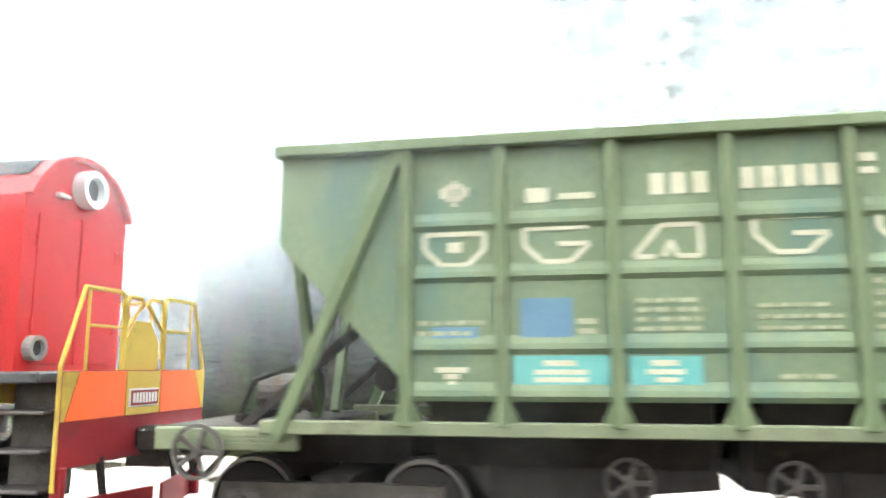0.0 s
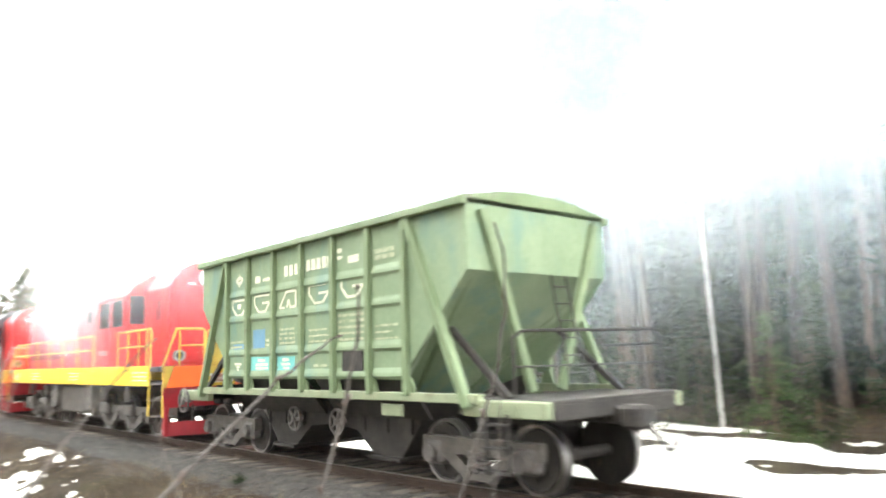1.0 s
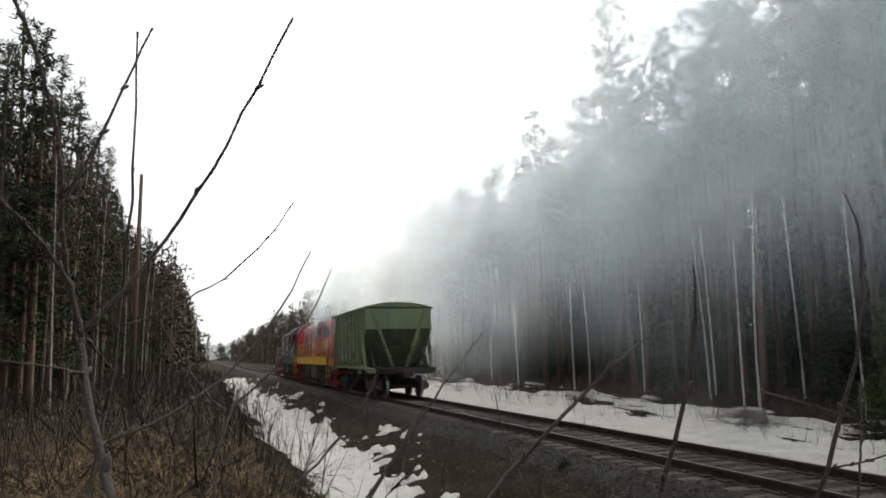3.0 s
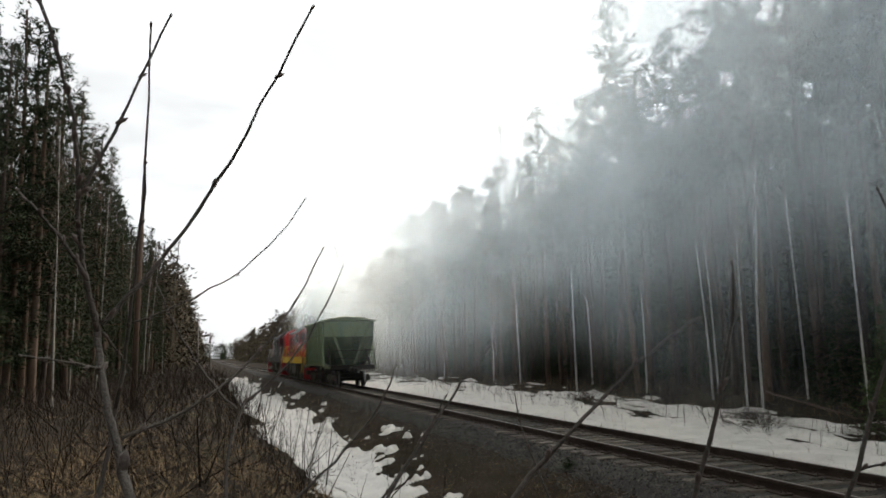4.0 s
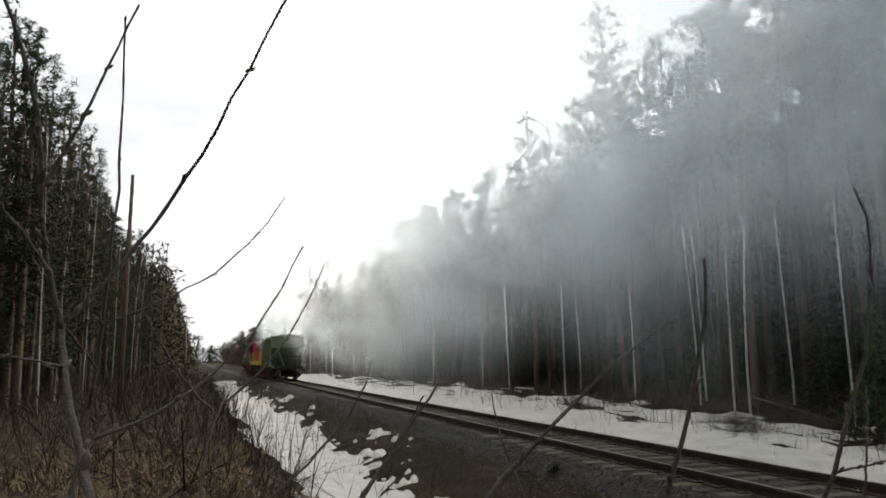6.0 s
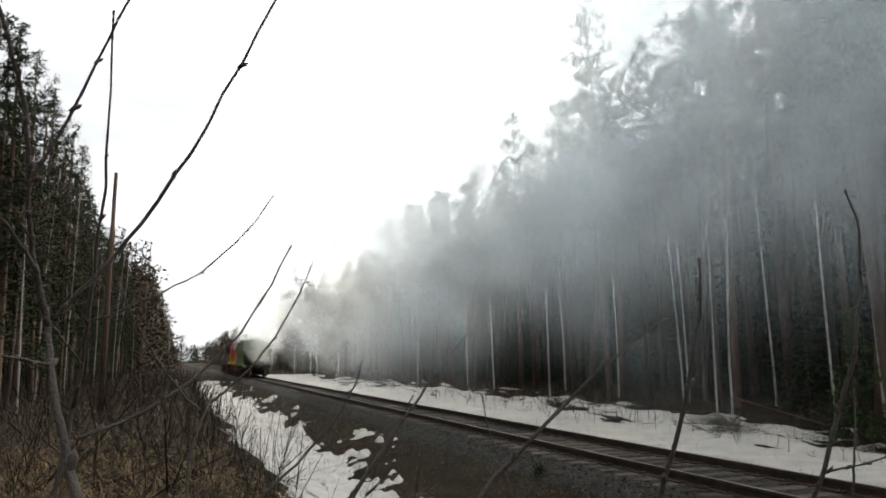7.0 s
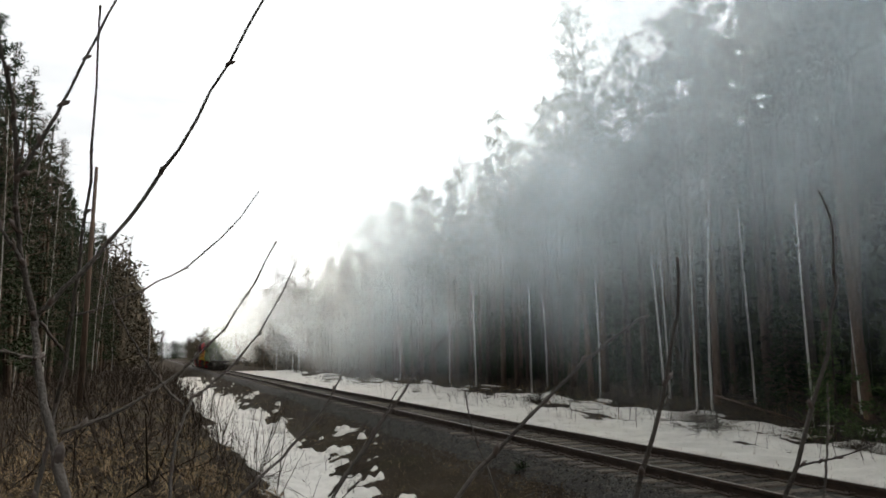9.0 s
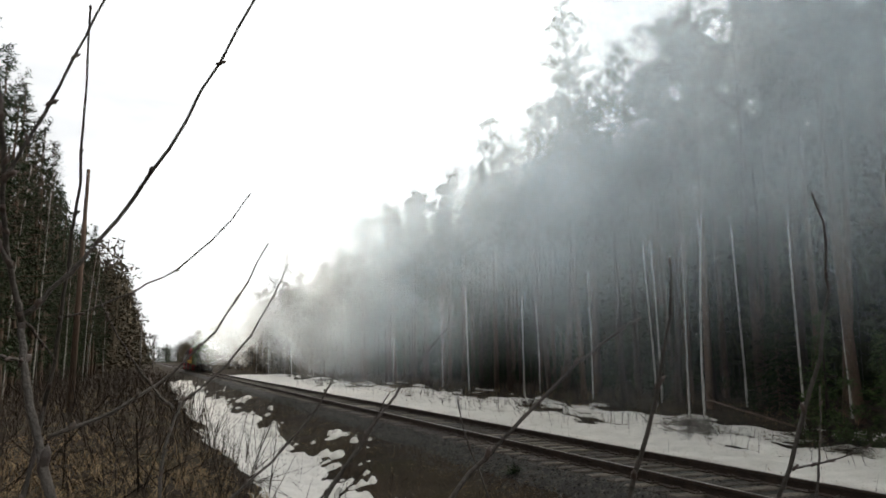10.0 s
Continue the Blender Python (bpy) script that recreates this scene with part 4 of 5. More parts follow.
for s in (-1, 1):
    for a, b in zip(POSTS[:-1], POSTS[1:]):
        p = box(B(), s * SIDE - 0.012, s * SIDE + 0.012, b + 0.0, a - 0.0, 1.6, EAVE)
        pn = part("side_panel", p, M["green"], wagon)
        for z in (3.24, 2.74, 2.06, 1.63):
            rb = B()
            extrude_poly(rb, [(s * (SIDE + 0.012), z + 0.12), (s * (SIDE + 0.042), z + 0.04), (s * (SIDE + 0.048), z - 0.01), (s * (SIDE + 0.012), z - 0.06)], "y", b + 0.06, a - 0.06)
            part("stiffener", rb, M["green"], pn)
        sm = box(B(), s * (SIDE + 0.012), s * (SIDE + 0.018), b + 0.06, a - 0.06, 2.835, 2.85)
        part("seam", sm, M["greenrib"], pn)
    for y in POSTS:
        po = B()
        box(po, s * SIDE - 0.01, s * (SIDE + 0.11), y - 0.055, y + 0.055, 1.34, EAVE - 0.03, 0.012)
        extrude_poly(po, [(y - 0.055, 1.6), (y - 0.15, 1.38), (y + 0.15, 1.38), (y + 0.055, 1.6)], "x", s * (SIDE - 0.03), s * (SIDE + 0.02))
        part("side_post", po, M["greenrib"], wagon)
    for e in (-1, 1):
        # end part of the side sheet, cut along the sloping floor
        en = extrude_poly(B(), [(e * 2.99, EAVE), (e * ENDY, EAVE), (e * ENDY, KNEE), (e * 2.99, 1.72)], "x", s * SIDE - 0.012, s * SIDE + 0.012)
        part("side_end_sheet", en, M["green"], wagon)
        st = B()
        bar(st, (s * (SIDE + 0.055), e * 3.07, EAVE - 0.06), (s * (SIDE + 0.03), e * 4.28, 1.2), 0.12, 0.13, (1, 0, 0))
        bar(st, (s * (SIDE + 0.115), e * 3.02, EAVE - 0.06), (s * (SIDE + 0.09), e * 4.23, 1.2), 0.02, 0.03, (1, 0, 0))
        part("side_strut", st, M["greenrib"], wagon)
        fl = B()
        bar(fl, (s * 1.4, e * ENDY * 0.985, KNEE + 0.02), (s * 0.62, e * 2.0, 1.35), 0.06, 0.1, (0, 0, 1))
        part("slope_edge", fl, M["greenrib"], wagon)
        es = B()
        bar(es, (s * 1.28, e * (ENDY + 0.06), EAVE - 0.08), (s * 0.32, e * (ENDY + 0.02), 1.36), 0.13, 0.1, (0, 1, 0))
        part("end_strut", es, M["greenrib"], wagon)
        leg = B()
        bar(leg, (s * 1.2, e * 3.55, 2.3), (s * 1.25, e * 4.75, 1.3), 0.09, 0.09, (1, 0, 0))
        part("platform_strut", leg, M["under"], wagon)
    sill = B()
    box(sill, s * 1.44, s * 1.6, -4.45, 4.45, 1.25, 1.38, 0.012)
    for e in (-1, 1):
        box(sill, s * 1.38, s * 1.52, min(e * 4.1, e * 5.6), max(e * 4.1, e * 5.6), 1.08, 1.3, 0.015)
    part("side_sill", sill, M["sill"], wagon, "pale weathered green sill")
    lip = B()
    box(lip, s * (SIDE - 0.03), s * (SIDE + 0.14), -ENDY - 0.05, ENDY + 0.05, EAVE - 0.045, EAVE + 0.07, 0.012)
    part("eave_rail", lip, M["greenrib"], wagon)
    # inner sloping hopper sheets seen in the gap above the sill
    hop = B()
    for y in (1.5, -1.5):
        extrude_poly(hop, [(s * 1.5, 1.62), (s * 0.98, 0.92), (s * 0.92, 0.92), (s * 1.42, 1.66)], "y", y - 1.3, y + 1.3)
    part("hopper_sheet", hop, M["under"], wagon)

for e in (-1, 1):
    part("end_panel", box(B(), -SIDE, SIDE, e * ENDY - 0.014, e * ENDY + 0.014, KNEE, EAVE), M["green"], wagon)
    sl_ = B()
    v = [sl_.verts.new(p) for p in ((-SIDE, e * ENDY, KNEE), (SIDE, e * ENDY, KNEE), (0.85, e * 1.75, 1.15), (-0.85, e * 1.75, 1.15))]
    sl_.faces.new(v)
    v2 = [sl_.verts.new((p[0], p[1] - e * 0.03, p[2] + 0.03)) for p in ((-SIDE, e * ENDY, KNEE), (SIDE, e * ENDY, KNEE), (0.85, e * 1.75, 1.15), (-0.85, e * 1.75, 1.15))]
    sl_.faces.new(v2)
    for i in range(4):
        sl_.faces.new((v[i], v[(i + 1) % 4], v2[(i + 1) % 4], v2[i]))
    part("end_slope_sheet", sl_, M["green"], wagon)
    # corner sheets that taper from the sides to the outlet
    for s in (-1, 1):
        cs = B()
        a = [cs.verts.new(p) for p in ((s * SIDE, e * ENDY, KNEE), (s * SIDE, e * 2.99, 1.72), (s * 0.85, e * 1.75, 1.15))]
        b = [cs.verts.new((p[0] - s * 0.03, p[1], p[2] + 0.02)) for p in ((s * SIDE, e * ENDY, KNEE), (s * SIDE, e * 2.99, 1.72), (s * 0.85, e * 1.75, 1.15))]
        cs.faces.new(a), cs.faces.new(b)
        for i in range(3):
            cs.faces.new((a[i], a[(i + 1) % 3], b[(i + 1) % 3], b[i]))
        part("corner_sheet", cs, M["green"], wagon)
    lad = B()
    for sx in (0.2, 0.55):
        bar(lad, (sx, e * (ENDY + 0.02), KNEE), (sx, e * 4.62, 1.36), 0.03, 0.02, (1, 0, 0))
    for k in range(6):
        z = 1.6 + k * 0.26
        yy = e * (4.62 - (z - 1.36) / (KNEE - 1.36) * (4.62 - ENDY - 0.02))
        rod(lad, (0.2, yy, z), (0.55, yy, z), 0.012, 6)
    part("end_ladder", lad, M["under"], wagon)
    deck = box(B(), -1.4, 1.4, e * 4.15, e * 5.6, 1.25, 1.31, 0.01)
    part("platform_deck", deck, M["under"], wagon)
    hb = box(B(), -1.37, 1.37, e * 5.5, e * 5.6, 1.04, 1.27, 0.02)
    part("end_beam", hb, M["under"], wagon)
    pg = B()
    box(pg, -1.53, -1.515, e * 4.75 - 0.42, e * 4.75 + 0.42, 1.1, 1.28)
    for z in (1.15, 1.19, 1.23):
        box(pg, -1.545, -1.53, e * 4.75 - 0.4, e * 4.75 + 0.4, z - 0.012, z + 0.012)
    part("ribbed_sill_plate", pg, M["sill"], wagon, "pale ribbed plate on the sill")
    rl = B()
    if e < 0:
        pipe(rl, [(-0.95, -4.55, 1.3), (-0.95, -4.55, 2.12), (-0.83, -4.62, 2.22), (1.32, -5.3, 2.22), (1.42, -5.35, 2.12), (1.42, -5.35, 1.3)], 0.025, 6)
        pipe(rl, [(-0.95, -4.55, 1.72), (1.42, -5.35, 1.72)], 0.014, 6)
        pipe(rl, [(1.42, -5.35, 2.0), (1.42, -4.3, 2.0)], 0.018, 6)
        part("platform_handrail", rl, M["under"], wagon)
        stp = B()
        for yy in (-4.55, -4.95):
            bar(stp, (-1.52, yy, 1.2), (-1.52, yy, 0.35), 0.05, 0.03, (1, 0, 0))
        for z in (0.38, 0.68, 0.98):
            box(stp, -1.6, -1.42, -4.95, -4.55, z, z + 0.03)
        part("step_ladder", stp, M["under"], wagon)
    else:
        # brake cylinder and rigging on the platform
        cy = B()
        rod(cy, (-0.35, 4.35, 1.62), (-0.35, 4.95, 1.62), 0.2, 16)
        rod(cy, (-0.35, 4.3, 1.62), (-0.35, 4.36, 1.62), 0.24, 16)
        part("air_reservoir", cy, M["gear"], wagon, "dusty grey-brown air reservoir")
        for way in ([(-0.7, 5.1, 1.3), (-0.75, 4.9, 1.75), (-0.3, 4.6, 1.9)], [(0.3, 3.4, 1.3), (0.2, 3.6, 1.9), (0.6, 3.9, 2.0)]):
            rg = B()
            pipe(rg, way, 0.03, 6)
            part("brake_pipe", rg, M["under"], wagon)
        for yb in (5.0, 3.4):
            rg = B()
            bar(rg, (-0.9, yb, 1.35), (0.9, yb, 1.35), 0.06, 0.08)
            part("brake_beam", rg, M["under"], wagon)
        rg = B()
        rod(rg, (0.4, 3.7, 1.75), (0.9, 3.7, 1.75), 0.16, 12)
        part("brake_cylinder", rg, M["under"], wagon)
        handwheel(wagon, (-1.66, 5.05, 1.08), (-1, 0, 0), 0.27, M["gear"], "rusty pinkish brake handwheel")
    bogie(wagon, e * 3.9, (-0.925, 0.925), 0.475, 1.02, M["castframe"])
    coupler(wagon, e * 5.75, e)
    rf = B()
    extrude_poly(rf, [(-0.55, 1.2), (0.55, 1.2), (0.4, 0.85), (-0.4, 0.85)], "y", e * 3.2, e * 4.6)
    part("bolster", rf, M["under"], wagon)

WAGON_WHEELS = [wheelset(wagon, y, 0.475) for y in (4.825, 2.975, -2.975, -4.825)]
part("centre_sill", box(B(), -0.22, 0.22, -5.5, 5.5, 0.95, 1.2, 0.01), M["under"], wagon)
for s in (-1, 1):
    ch = B()
    extrude_poly(ch, [(s * 0.1, 1.22), (s * 0.1, 0.74), (s * 0.75, 0.68), (s * 1.3, 0.29), (s * 2.0, 0.29), (s * 2.35, 0.68), (s * 2.72, 1.22)], "x", -0.95, 0.95)
    part("discharge_chute", ch, M["under"], wagon, "black steel discharge chute")
    part("chute_gate", box(B(), -1.05, 1.05, s * 1.65 - 0.42, s * 1.65 + 0.42, 0.24, 0.3, 0.01), M["under"], wagon)
    for o in (1.0, 1.65, 2.3):
        part("chute_rib", box(B(), -1.0, -0.95, s * o - 0.03, s * o + 0.03, 0.68, 1.15), M["under"], wagon)
for y in (0.95, -0.5):
    handwheel(wagon, (-1.2, y, 0.82), (-1, 0, 0), 0.23, M["gear"], "grey spoked discharge handwheel")
tk = B()
box(tk, -1.53, -1.47, -2.75, -2.25, 1.02, 1.2, 0.01)
part("data_plate", tk, M["sill"], wagon)

# arched roof with hatch coamings and running boards
ARCH = [(SIDE + 0.1, EAVE + 0.06), (1.2, 4.17), (0.75, 4.25), (0.3, 4.29), (-0.3, 4.29), (-0.75, 4.25), (-1.2, 4.17), (-SIDE - 0.1, EAVE + 0.06)]
part("roof", extrude_poly(B(), ARCH, "y", -ENDY - 0.05, ENDY + 0.05), M["greentop"], wagon, "dusty arched green roof")
for k in range(9):
    y = -4.2 + k * 1.05
    rr = B()
    for (xa, za), (xb, zb) in zip(ARCH[:-1], ARCH[1:]):
        bar(rr, (xa, y, za + 0.015), (xb, y, zb + 0.015), 0.05, 0.05)
    part("roof_rib", rr, M["greentop"], wagon)
for y in (-2.6, -0.87, 0.87, 2.6):
    ht = ring(B(), (0, y, 4.31), (0, 0, 1), 0.0001, 0.33, 0.1, 16)
    part("roof_hatch", ht, M["greentop"], wagon)
    hh = B()
    pipe(hh, [(-0.14, y + 0.1, 4.34), (-0.14, y + 0.1, 4.45), (0.14, y + 0.1, 4.45), (0.14, y + 0.1, 4.34)], 0.012, 5)
    part("hatch_handle", hh, M["under"], wagon)
for y in (-4.25, 4.2):
    for x in (-0.45, 0.45):
        gb = B()
        pipe(gb, [(x, y, 4.25), (x, y, 4.39), (x + 0.25, y, 4.39), (x + 0.25, y, 4.25)], 0.012, 5)
        part("grab_iron", gb, M["greentop"], wagon)

# markings: plain strokes and bars in faded cream, patches of other paint
FX = -(SIDE + 0.0185)


def mark(name, strokes, material=None, label="", lift=0.0):
    """Strokes: (y0, z0, y1, z1, width) on the near side of the wagon."""
    bm = B()
    for y0, z0, y1, z1, w in strokes:
        bar(bm, (FX - lift, y0, z0), (FX - lift, y1, z1), w, 0.006, (1, 0, 0))
    return part(name, bm, material or M["letter"], wagon, label)


def patch(name, y0, y1, z0, z1, material, label, lift=-0.001):
    return part(name, box(B(), FX - 0.003 - lift, FX + 0.002 - lift, y0, y1, z0, z1), material, wagon, label)


def text_rows(y_left, y_right, z_top, rows, h=0.045, step=0.085, seed=1):
    rr_ = random.Random(seed)
    st_ = []
    for k in range(rows):
        y, end = y_left, y_right + rr_.uniform(0, 0.25) * (y_left - y_right)
        z = z_top - k * step
        h = h * rr_.uniform(0.85, 1.1)
        while y > end + 0.05:
            w = rr_.uniform(0.06, 0.2)
            st_.append((y, z, max(end, y - w), z, h))
            y -= w + 0.035
    return mark("lettering", st_, M["faint"])


def crest(y, z, w, h, flip):
    a, b = y + w / 2, y - w / 2
    s_ = [(a, z + h / 2, b, z + h / 2, 0.045), (a, z + h / 2, a, z, 0.05), (a, z, a - w * 0.28, z - h / 2, 0.05), (a - w * 0.28, z - h / 2, b + w * 0.28, z - h / 2, 0.045), (b + w * 0.28, z - h / 2, b, z, 0.05)]
    if flip:
        s_ += [(b, z + h * 0.02, y - w * 0.02, z + h * 0.02, 0.045)]
    else:
        s_ += [(b, z, b, z + h / 2, 0.05), (y + w * 0.12, z + 0.02, y - w * 0.12, z + 0.02, 0.1)]
    return mark("crest", s_, label="faded cream crest outline")


crest(2.52, 3.0, 0.58, 0.3, False)
crest(1.55, 3.02, 0.6, 0.32, True)
mark("crest", [(0.85, 2.88, 0.6, 3.17, 0.05), (0.6, 3.17, 0.26, 3.17, 0.045), (0.26, 3.17, 0.26, 2.88, 0.05), (0.85, 2.88, 0.66, 2.88, 0.045), (0.46, 2.88, 0.26, 2.88, 0.045), (0.58, 2.88, 0.52, 3.03, 0.045), (0.52, 3.03, 0.46, 2.88, 0.045)], label="faded cream crest outline")
crest(-0.52, 3.05, 0.62, 0.32, True)
crest(-1.55, 3.08, 0.62, 0.32, True)
mark("round_emblem", [(2.6, 3.62, 2.44, 3.62, 0.05), (2.6, 3.5, 2.44, 3.5, 0.05), (2.66, 3.56, 2.58, 3.56, 0.1), (2.46, 3.56, 2.38, 3.56, 0.1), (2.52, 3.42, 2.52, 3.68, 0.04)])
mark("lettering", [(1.83, 3.5, 1.62, 3.5, 0.14), (1.52, 3.48, 1.2, 3.48, 0.06)])
mark("lettering", [(0.68 - k * 0.19, 3.56, 0.55 - k * 0.19, 3.56, 0.2) for k in range(3)] + [(-0.12 - k * 0.175, 3.58, -0.245 - k * 0.175, 3.58, 0.2) for k in range(5)], label="faded cream fleet marking in plain bars")
mark("lettering", [(-1.12, 3.72, -1.26, 3.72, 0.08), (-1.12, 3.6, -1.26, 3.6, 0.06), (-1.45, 3.54, -1.75, 3.54, 0.12)])
text_rows(-2.2, -2.85, 3.58, 2, 0.07, 0.1, 2)
text_rows(1.95, -0.9, 2.8, 1, 0.06, 0.1, 3)
patch("blue_patch", 1.42, 1.9, 2.15, 2.52, M["blue"], "patch of faded blue paint")
patch("blue_patch", 2.3, 2.75, 2.14, 2.26, M["blue"], "patch of faded blue paint")
text_rows(2.88, 2.2, 2.3, 2, 0.05, 0.1, 4)
text_rows(1.38, 1.1, 2.3, 2, 0.05, 0.09, 5)
text_rows(0.85, 0.15, 2.48, 4, 0.04, 0.085, 6)
text_rows(-0.2, -0.9, 2.42, 3, 0.045, 0.1, 7)
text_rows(-1.15, -1.95, 2.62, 5, 0.045, 0.1, 8)
text_rows(-2.2, -2.85, 2.4, 3, 0.04, 0.1, 9)
patch("teal_patch", 1.1, 1.97, 1.69, 1.99, M["teal"], "patch of teal paint with cream lettering")
patch("teal_patch", 0.3, 0.92, 1.7, 1.98, M["teal"], "patch of teal paint with cream lettering")
mark("lettering", [(1.7, 1.92, 1.4, 1.92, 0.05), (1.78, 1.84, 1.3, 1.84, 0.045), (1.78, 1.77, 1.3, 1.77, 0.045)], lift=0.004)
mark("lettering", [(0.74, 1.92, 0.5, 1.92, 0.05), (0.78, 1.84, 0.45, 1.84, 0.045), (0.7, 1.77, 0.5, 1.77, 0.045)], lift=0.004)
mark("lettering", [(2.7, 1.86, 2.4, 1.86, 0.05), (2.62, 1.8, 2.48, 1.8, 0.05), (2.58, 1.74, 2.52, 1.74, 0.04)])
text_rows(-0.35, -0.85, 1.8, 1, 0.045, 0.1, 10)
patch("dark_plate", -1.86, -1.26, 1.62, 2.05, M["under"], "dark rusty plate let into the side", lift=0.01)


# ---- diesel shunting locomotives ----
def loco_body(name, label, hood, band, deck_edge, stripes, rear_paint=None):
    rear_paint = rear_paint or hood
    e = thing(name, label, "locomotive")
    lo, rear, front = 1.85, -8.3, 8.25
    fr = box(B(), -1.52, 1.52, rear + 0.25, front - 0.25, 1.72, lo, 0.02)
    part("deck", fr, M["darkgrey"], e)
    for s in (-1, 1):
        bd = B()
        box(bd, s * 1.5, s * 1.545, -7.4, 7.3, 1.36, 1.87, 0.01)
        bnd = part("side_band", bd, band, e, "painted band along the frame")
        for yy in (-7.0, -1.2, 3.5, 6.4):
            for z in (1.5, 1.6, 1.7):
                part("pressed_rib", box(B(), s * 1.545, s * 1.556, yy - 0.3, yy + 0.7, z - 0.012, z + 0.012), stripes, bnd)
    # short rear hood with a rounded shouldered top
    prof = [(-0.97, lo), (-0.99, 3.93), (-0.86, 4.16), (-0.6, 4.42), (-0.28, 4.56), (0, 4.59), (0.28, 4.56), (0.6, 4.42), (0.86, 4.16), (0.99, 3.93), (0.97, lo)]
    part("rear_hood", extrude_poly(B(), prof, "y", -7.28, -5.55), rear_paint, e)
    brow = B()
    for (xa, za), (xb, zb) in zip(prof[1:-2], prof[2:-1]):
        bar(brow, (xa, -7.3, za), (xb, -7.3, zb), 0.16, 0.05)
    part("brow", brow, rear_paint, e)
    sh = B()
    for s in (-1, 1):
        bar(sh, (s * 0.82, -6.4, 4.22), (s * 0.6, -6.4, 4.45), 1.5, 0.02)
    bar(sh, (0.6, -6.4, 4.45), (0, -6.4, 4.62), 1.5, 0.02)
    bar(sh, (-0.6, -6.4, 4.45), (0, -6.4, 4.62), 1.5, 0.02)
    part("roof_sheet", sh, M["roofgrey"], e, "grey sooty roof sheet")
    door = B()
    box(door, 0.02, 0.03, -7.3, -7.275, lo + 0.1, 3.8)
    for x0, x1 in ((-0.75, 0.01), (0.05, 0.75)):
        box(door, x0, x1, -7.296, -7.27, lo + 0.08, 3.75, 0.006)
    part("hood_door", door, rear_paint, e)
    for z in (2.4, 3.4):
        hg = B()
        for x in (-0.78, 0.78):
            rod(hg, (x, -7.31, z - 0.08), (x, -7.31, z + 0.08), 0.02, 6)
        part("hinge", hg, hood, e)
    vent = B()
    for k in range(9):
        box(vent, -1.015, -0.985, -6.75, -6.4, 3.1 + k * 0.06, 3.135 + k * 0.06)
    part("side_vent", vent, M["darkred"], e)
    hl = ring(B(), (0.05, -7.36, 4.2), (0, -1, 0), 0.17, 0.25, 0.2, 24)
    lamp = part("headlight", hl, M["white"], e, "round headlight with a white rim")
    part("lens", ring(B(), (0.05, -7.33, 4.2), (0, -1, 0), 0.0001, 0.175, 0.06, 24), M["lens"], lamp)
    part("bracket", box(B(), -0.5, -0.3, -7.36, -7.28, 4.0, 4.05, 0.008), M["white"], e)
    bl = ring(B(), (-0.72, -7.34, 2.12), (0, -1, 0), 0.1, 0.15, 0.12, 18)
    bl_ = part("marker_light", bl, M["palegrey"], e)
    part("lens", ring(B(), (-0.72, -7.32, 2.12), (0, -1, 0), 0.0001, 0.1, 0.05, 18), M["lens"], bl_)
    # wider cab
    cab = [(-1.47, lo), (-1.5, 3.8), (-1.32, 4.05), (-0.85, 4.38), (-0.4, 4.56), (0, 4.6), (0.4, 4.56), (0.85, 4.38), (1.32, 4.05), (1.5, 3.8), (1.47, lo)]
    part("cab", extrude_poly(B(), cab, "y", -5.55, -2.9), hood, e)
    arc = cab[1:-1]
    crf = extrude_poly(B(), [(x, z + 0.035) for x, z in arc] + [(x, z + 0.004) for x, z in arc[::-1]], "y", -5.62, -2.82)
    part("cab_roof", crf, M["roofgrey"], e, "grey sooty roof sheet")
    for s in (-1, 1):
        for y0, y1, tall in ((-5.2, -4.45, 0.72), (-4.1, -3.3, 0.72)):
            wf = box(B(), s * 1.49, s * 1.515, y0 - 0.05, y1 + 0.05, 2.98, 3.02 + tall, 0.01)
            win = part("window", wf, M["darkgrey"], e)
            part("pane", box(B(), s * 1.515, s * 1.525, y0, y1, 3.02, 2.98 + tall), M["glass"], win)
        wr = box(B(), s * 1.22 - 0.2, s * 1.22 + 0.2, -5.575, -5.55, 3.02, 3.82, 0.01)
        win = part("window", wr, M["darkgrey"], e)
        part("pane", box(B(), s * 1.22 - 0.16, s * 1.22 + 0.16, -5.585, -5.575, 3.06, 3.78), M["glass"], win)
        cd = box(B(), s * 1.485, s * 1.512, -4.2, -3.25, lo + 0.05, 2.92, 0.008)
        part("cab_door", cd, hood, e)
        mk = B()
        for k in range(5):
            box(mk, s * 1.512, s * 1.517, -4.05 + k * 0.15, -3.94 + k * 0.15, 2.2, 2.34)
        part("fleet_marking", mk, M["palegrey"], e)
        mr = B()
        bar(mr, (s * 1.5, -3.0, 3.5), (s * 1.75, -2.95, 3.45), 0.03, 0.03)
        box(mr, s * 1.68, s * 1.74, -3.02, -2.9, 3.2, 3.6, 0.01)
        part("side_mirror", mr, M["darkgrey"], e)
    # long hood
    hd = [(-0.98, lo), (-1.0, 3.9), (-0.9, 4.1), (-0.55, 4.25), (0, 4.3), (0.55, 4.25), (0.9, 4.1), (1.0, 3.9), (0.98, lo)]
    part("long_hood", extrude_poly(B(), hd, "y", -2.9, 7.35), hood, e)
    arc = hd[1:-1]
    hr = extrude_poly(B(), [(x, z + 0.035) for x, z in arc] + [(x, z + 0.004) for x, z in arc[::-1]], "y", -2.8, 7.4)
    part("hood_roof", hr, M["roofgrey"], e, "grey sooty roof sheet")
    for y in (-2.0, -0.2, 1.7, 3.6, 5.5):
        rs_ = B()
        box(rs_, -0.5, 0.5, y - 0.4, y + 0.4, 4.27, 4.4, 0.02)
        part("roof_box", rs_, M["roofgrey"], e)
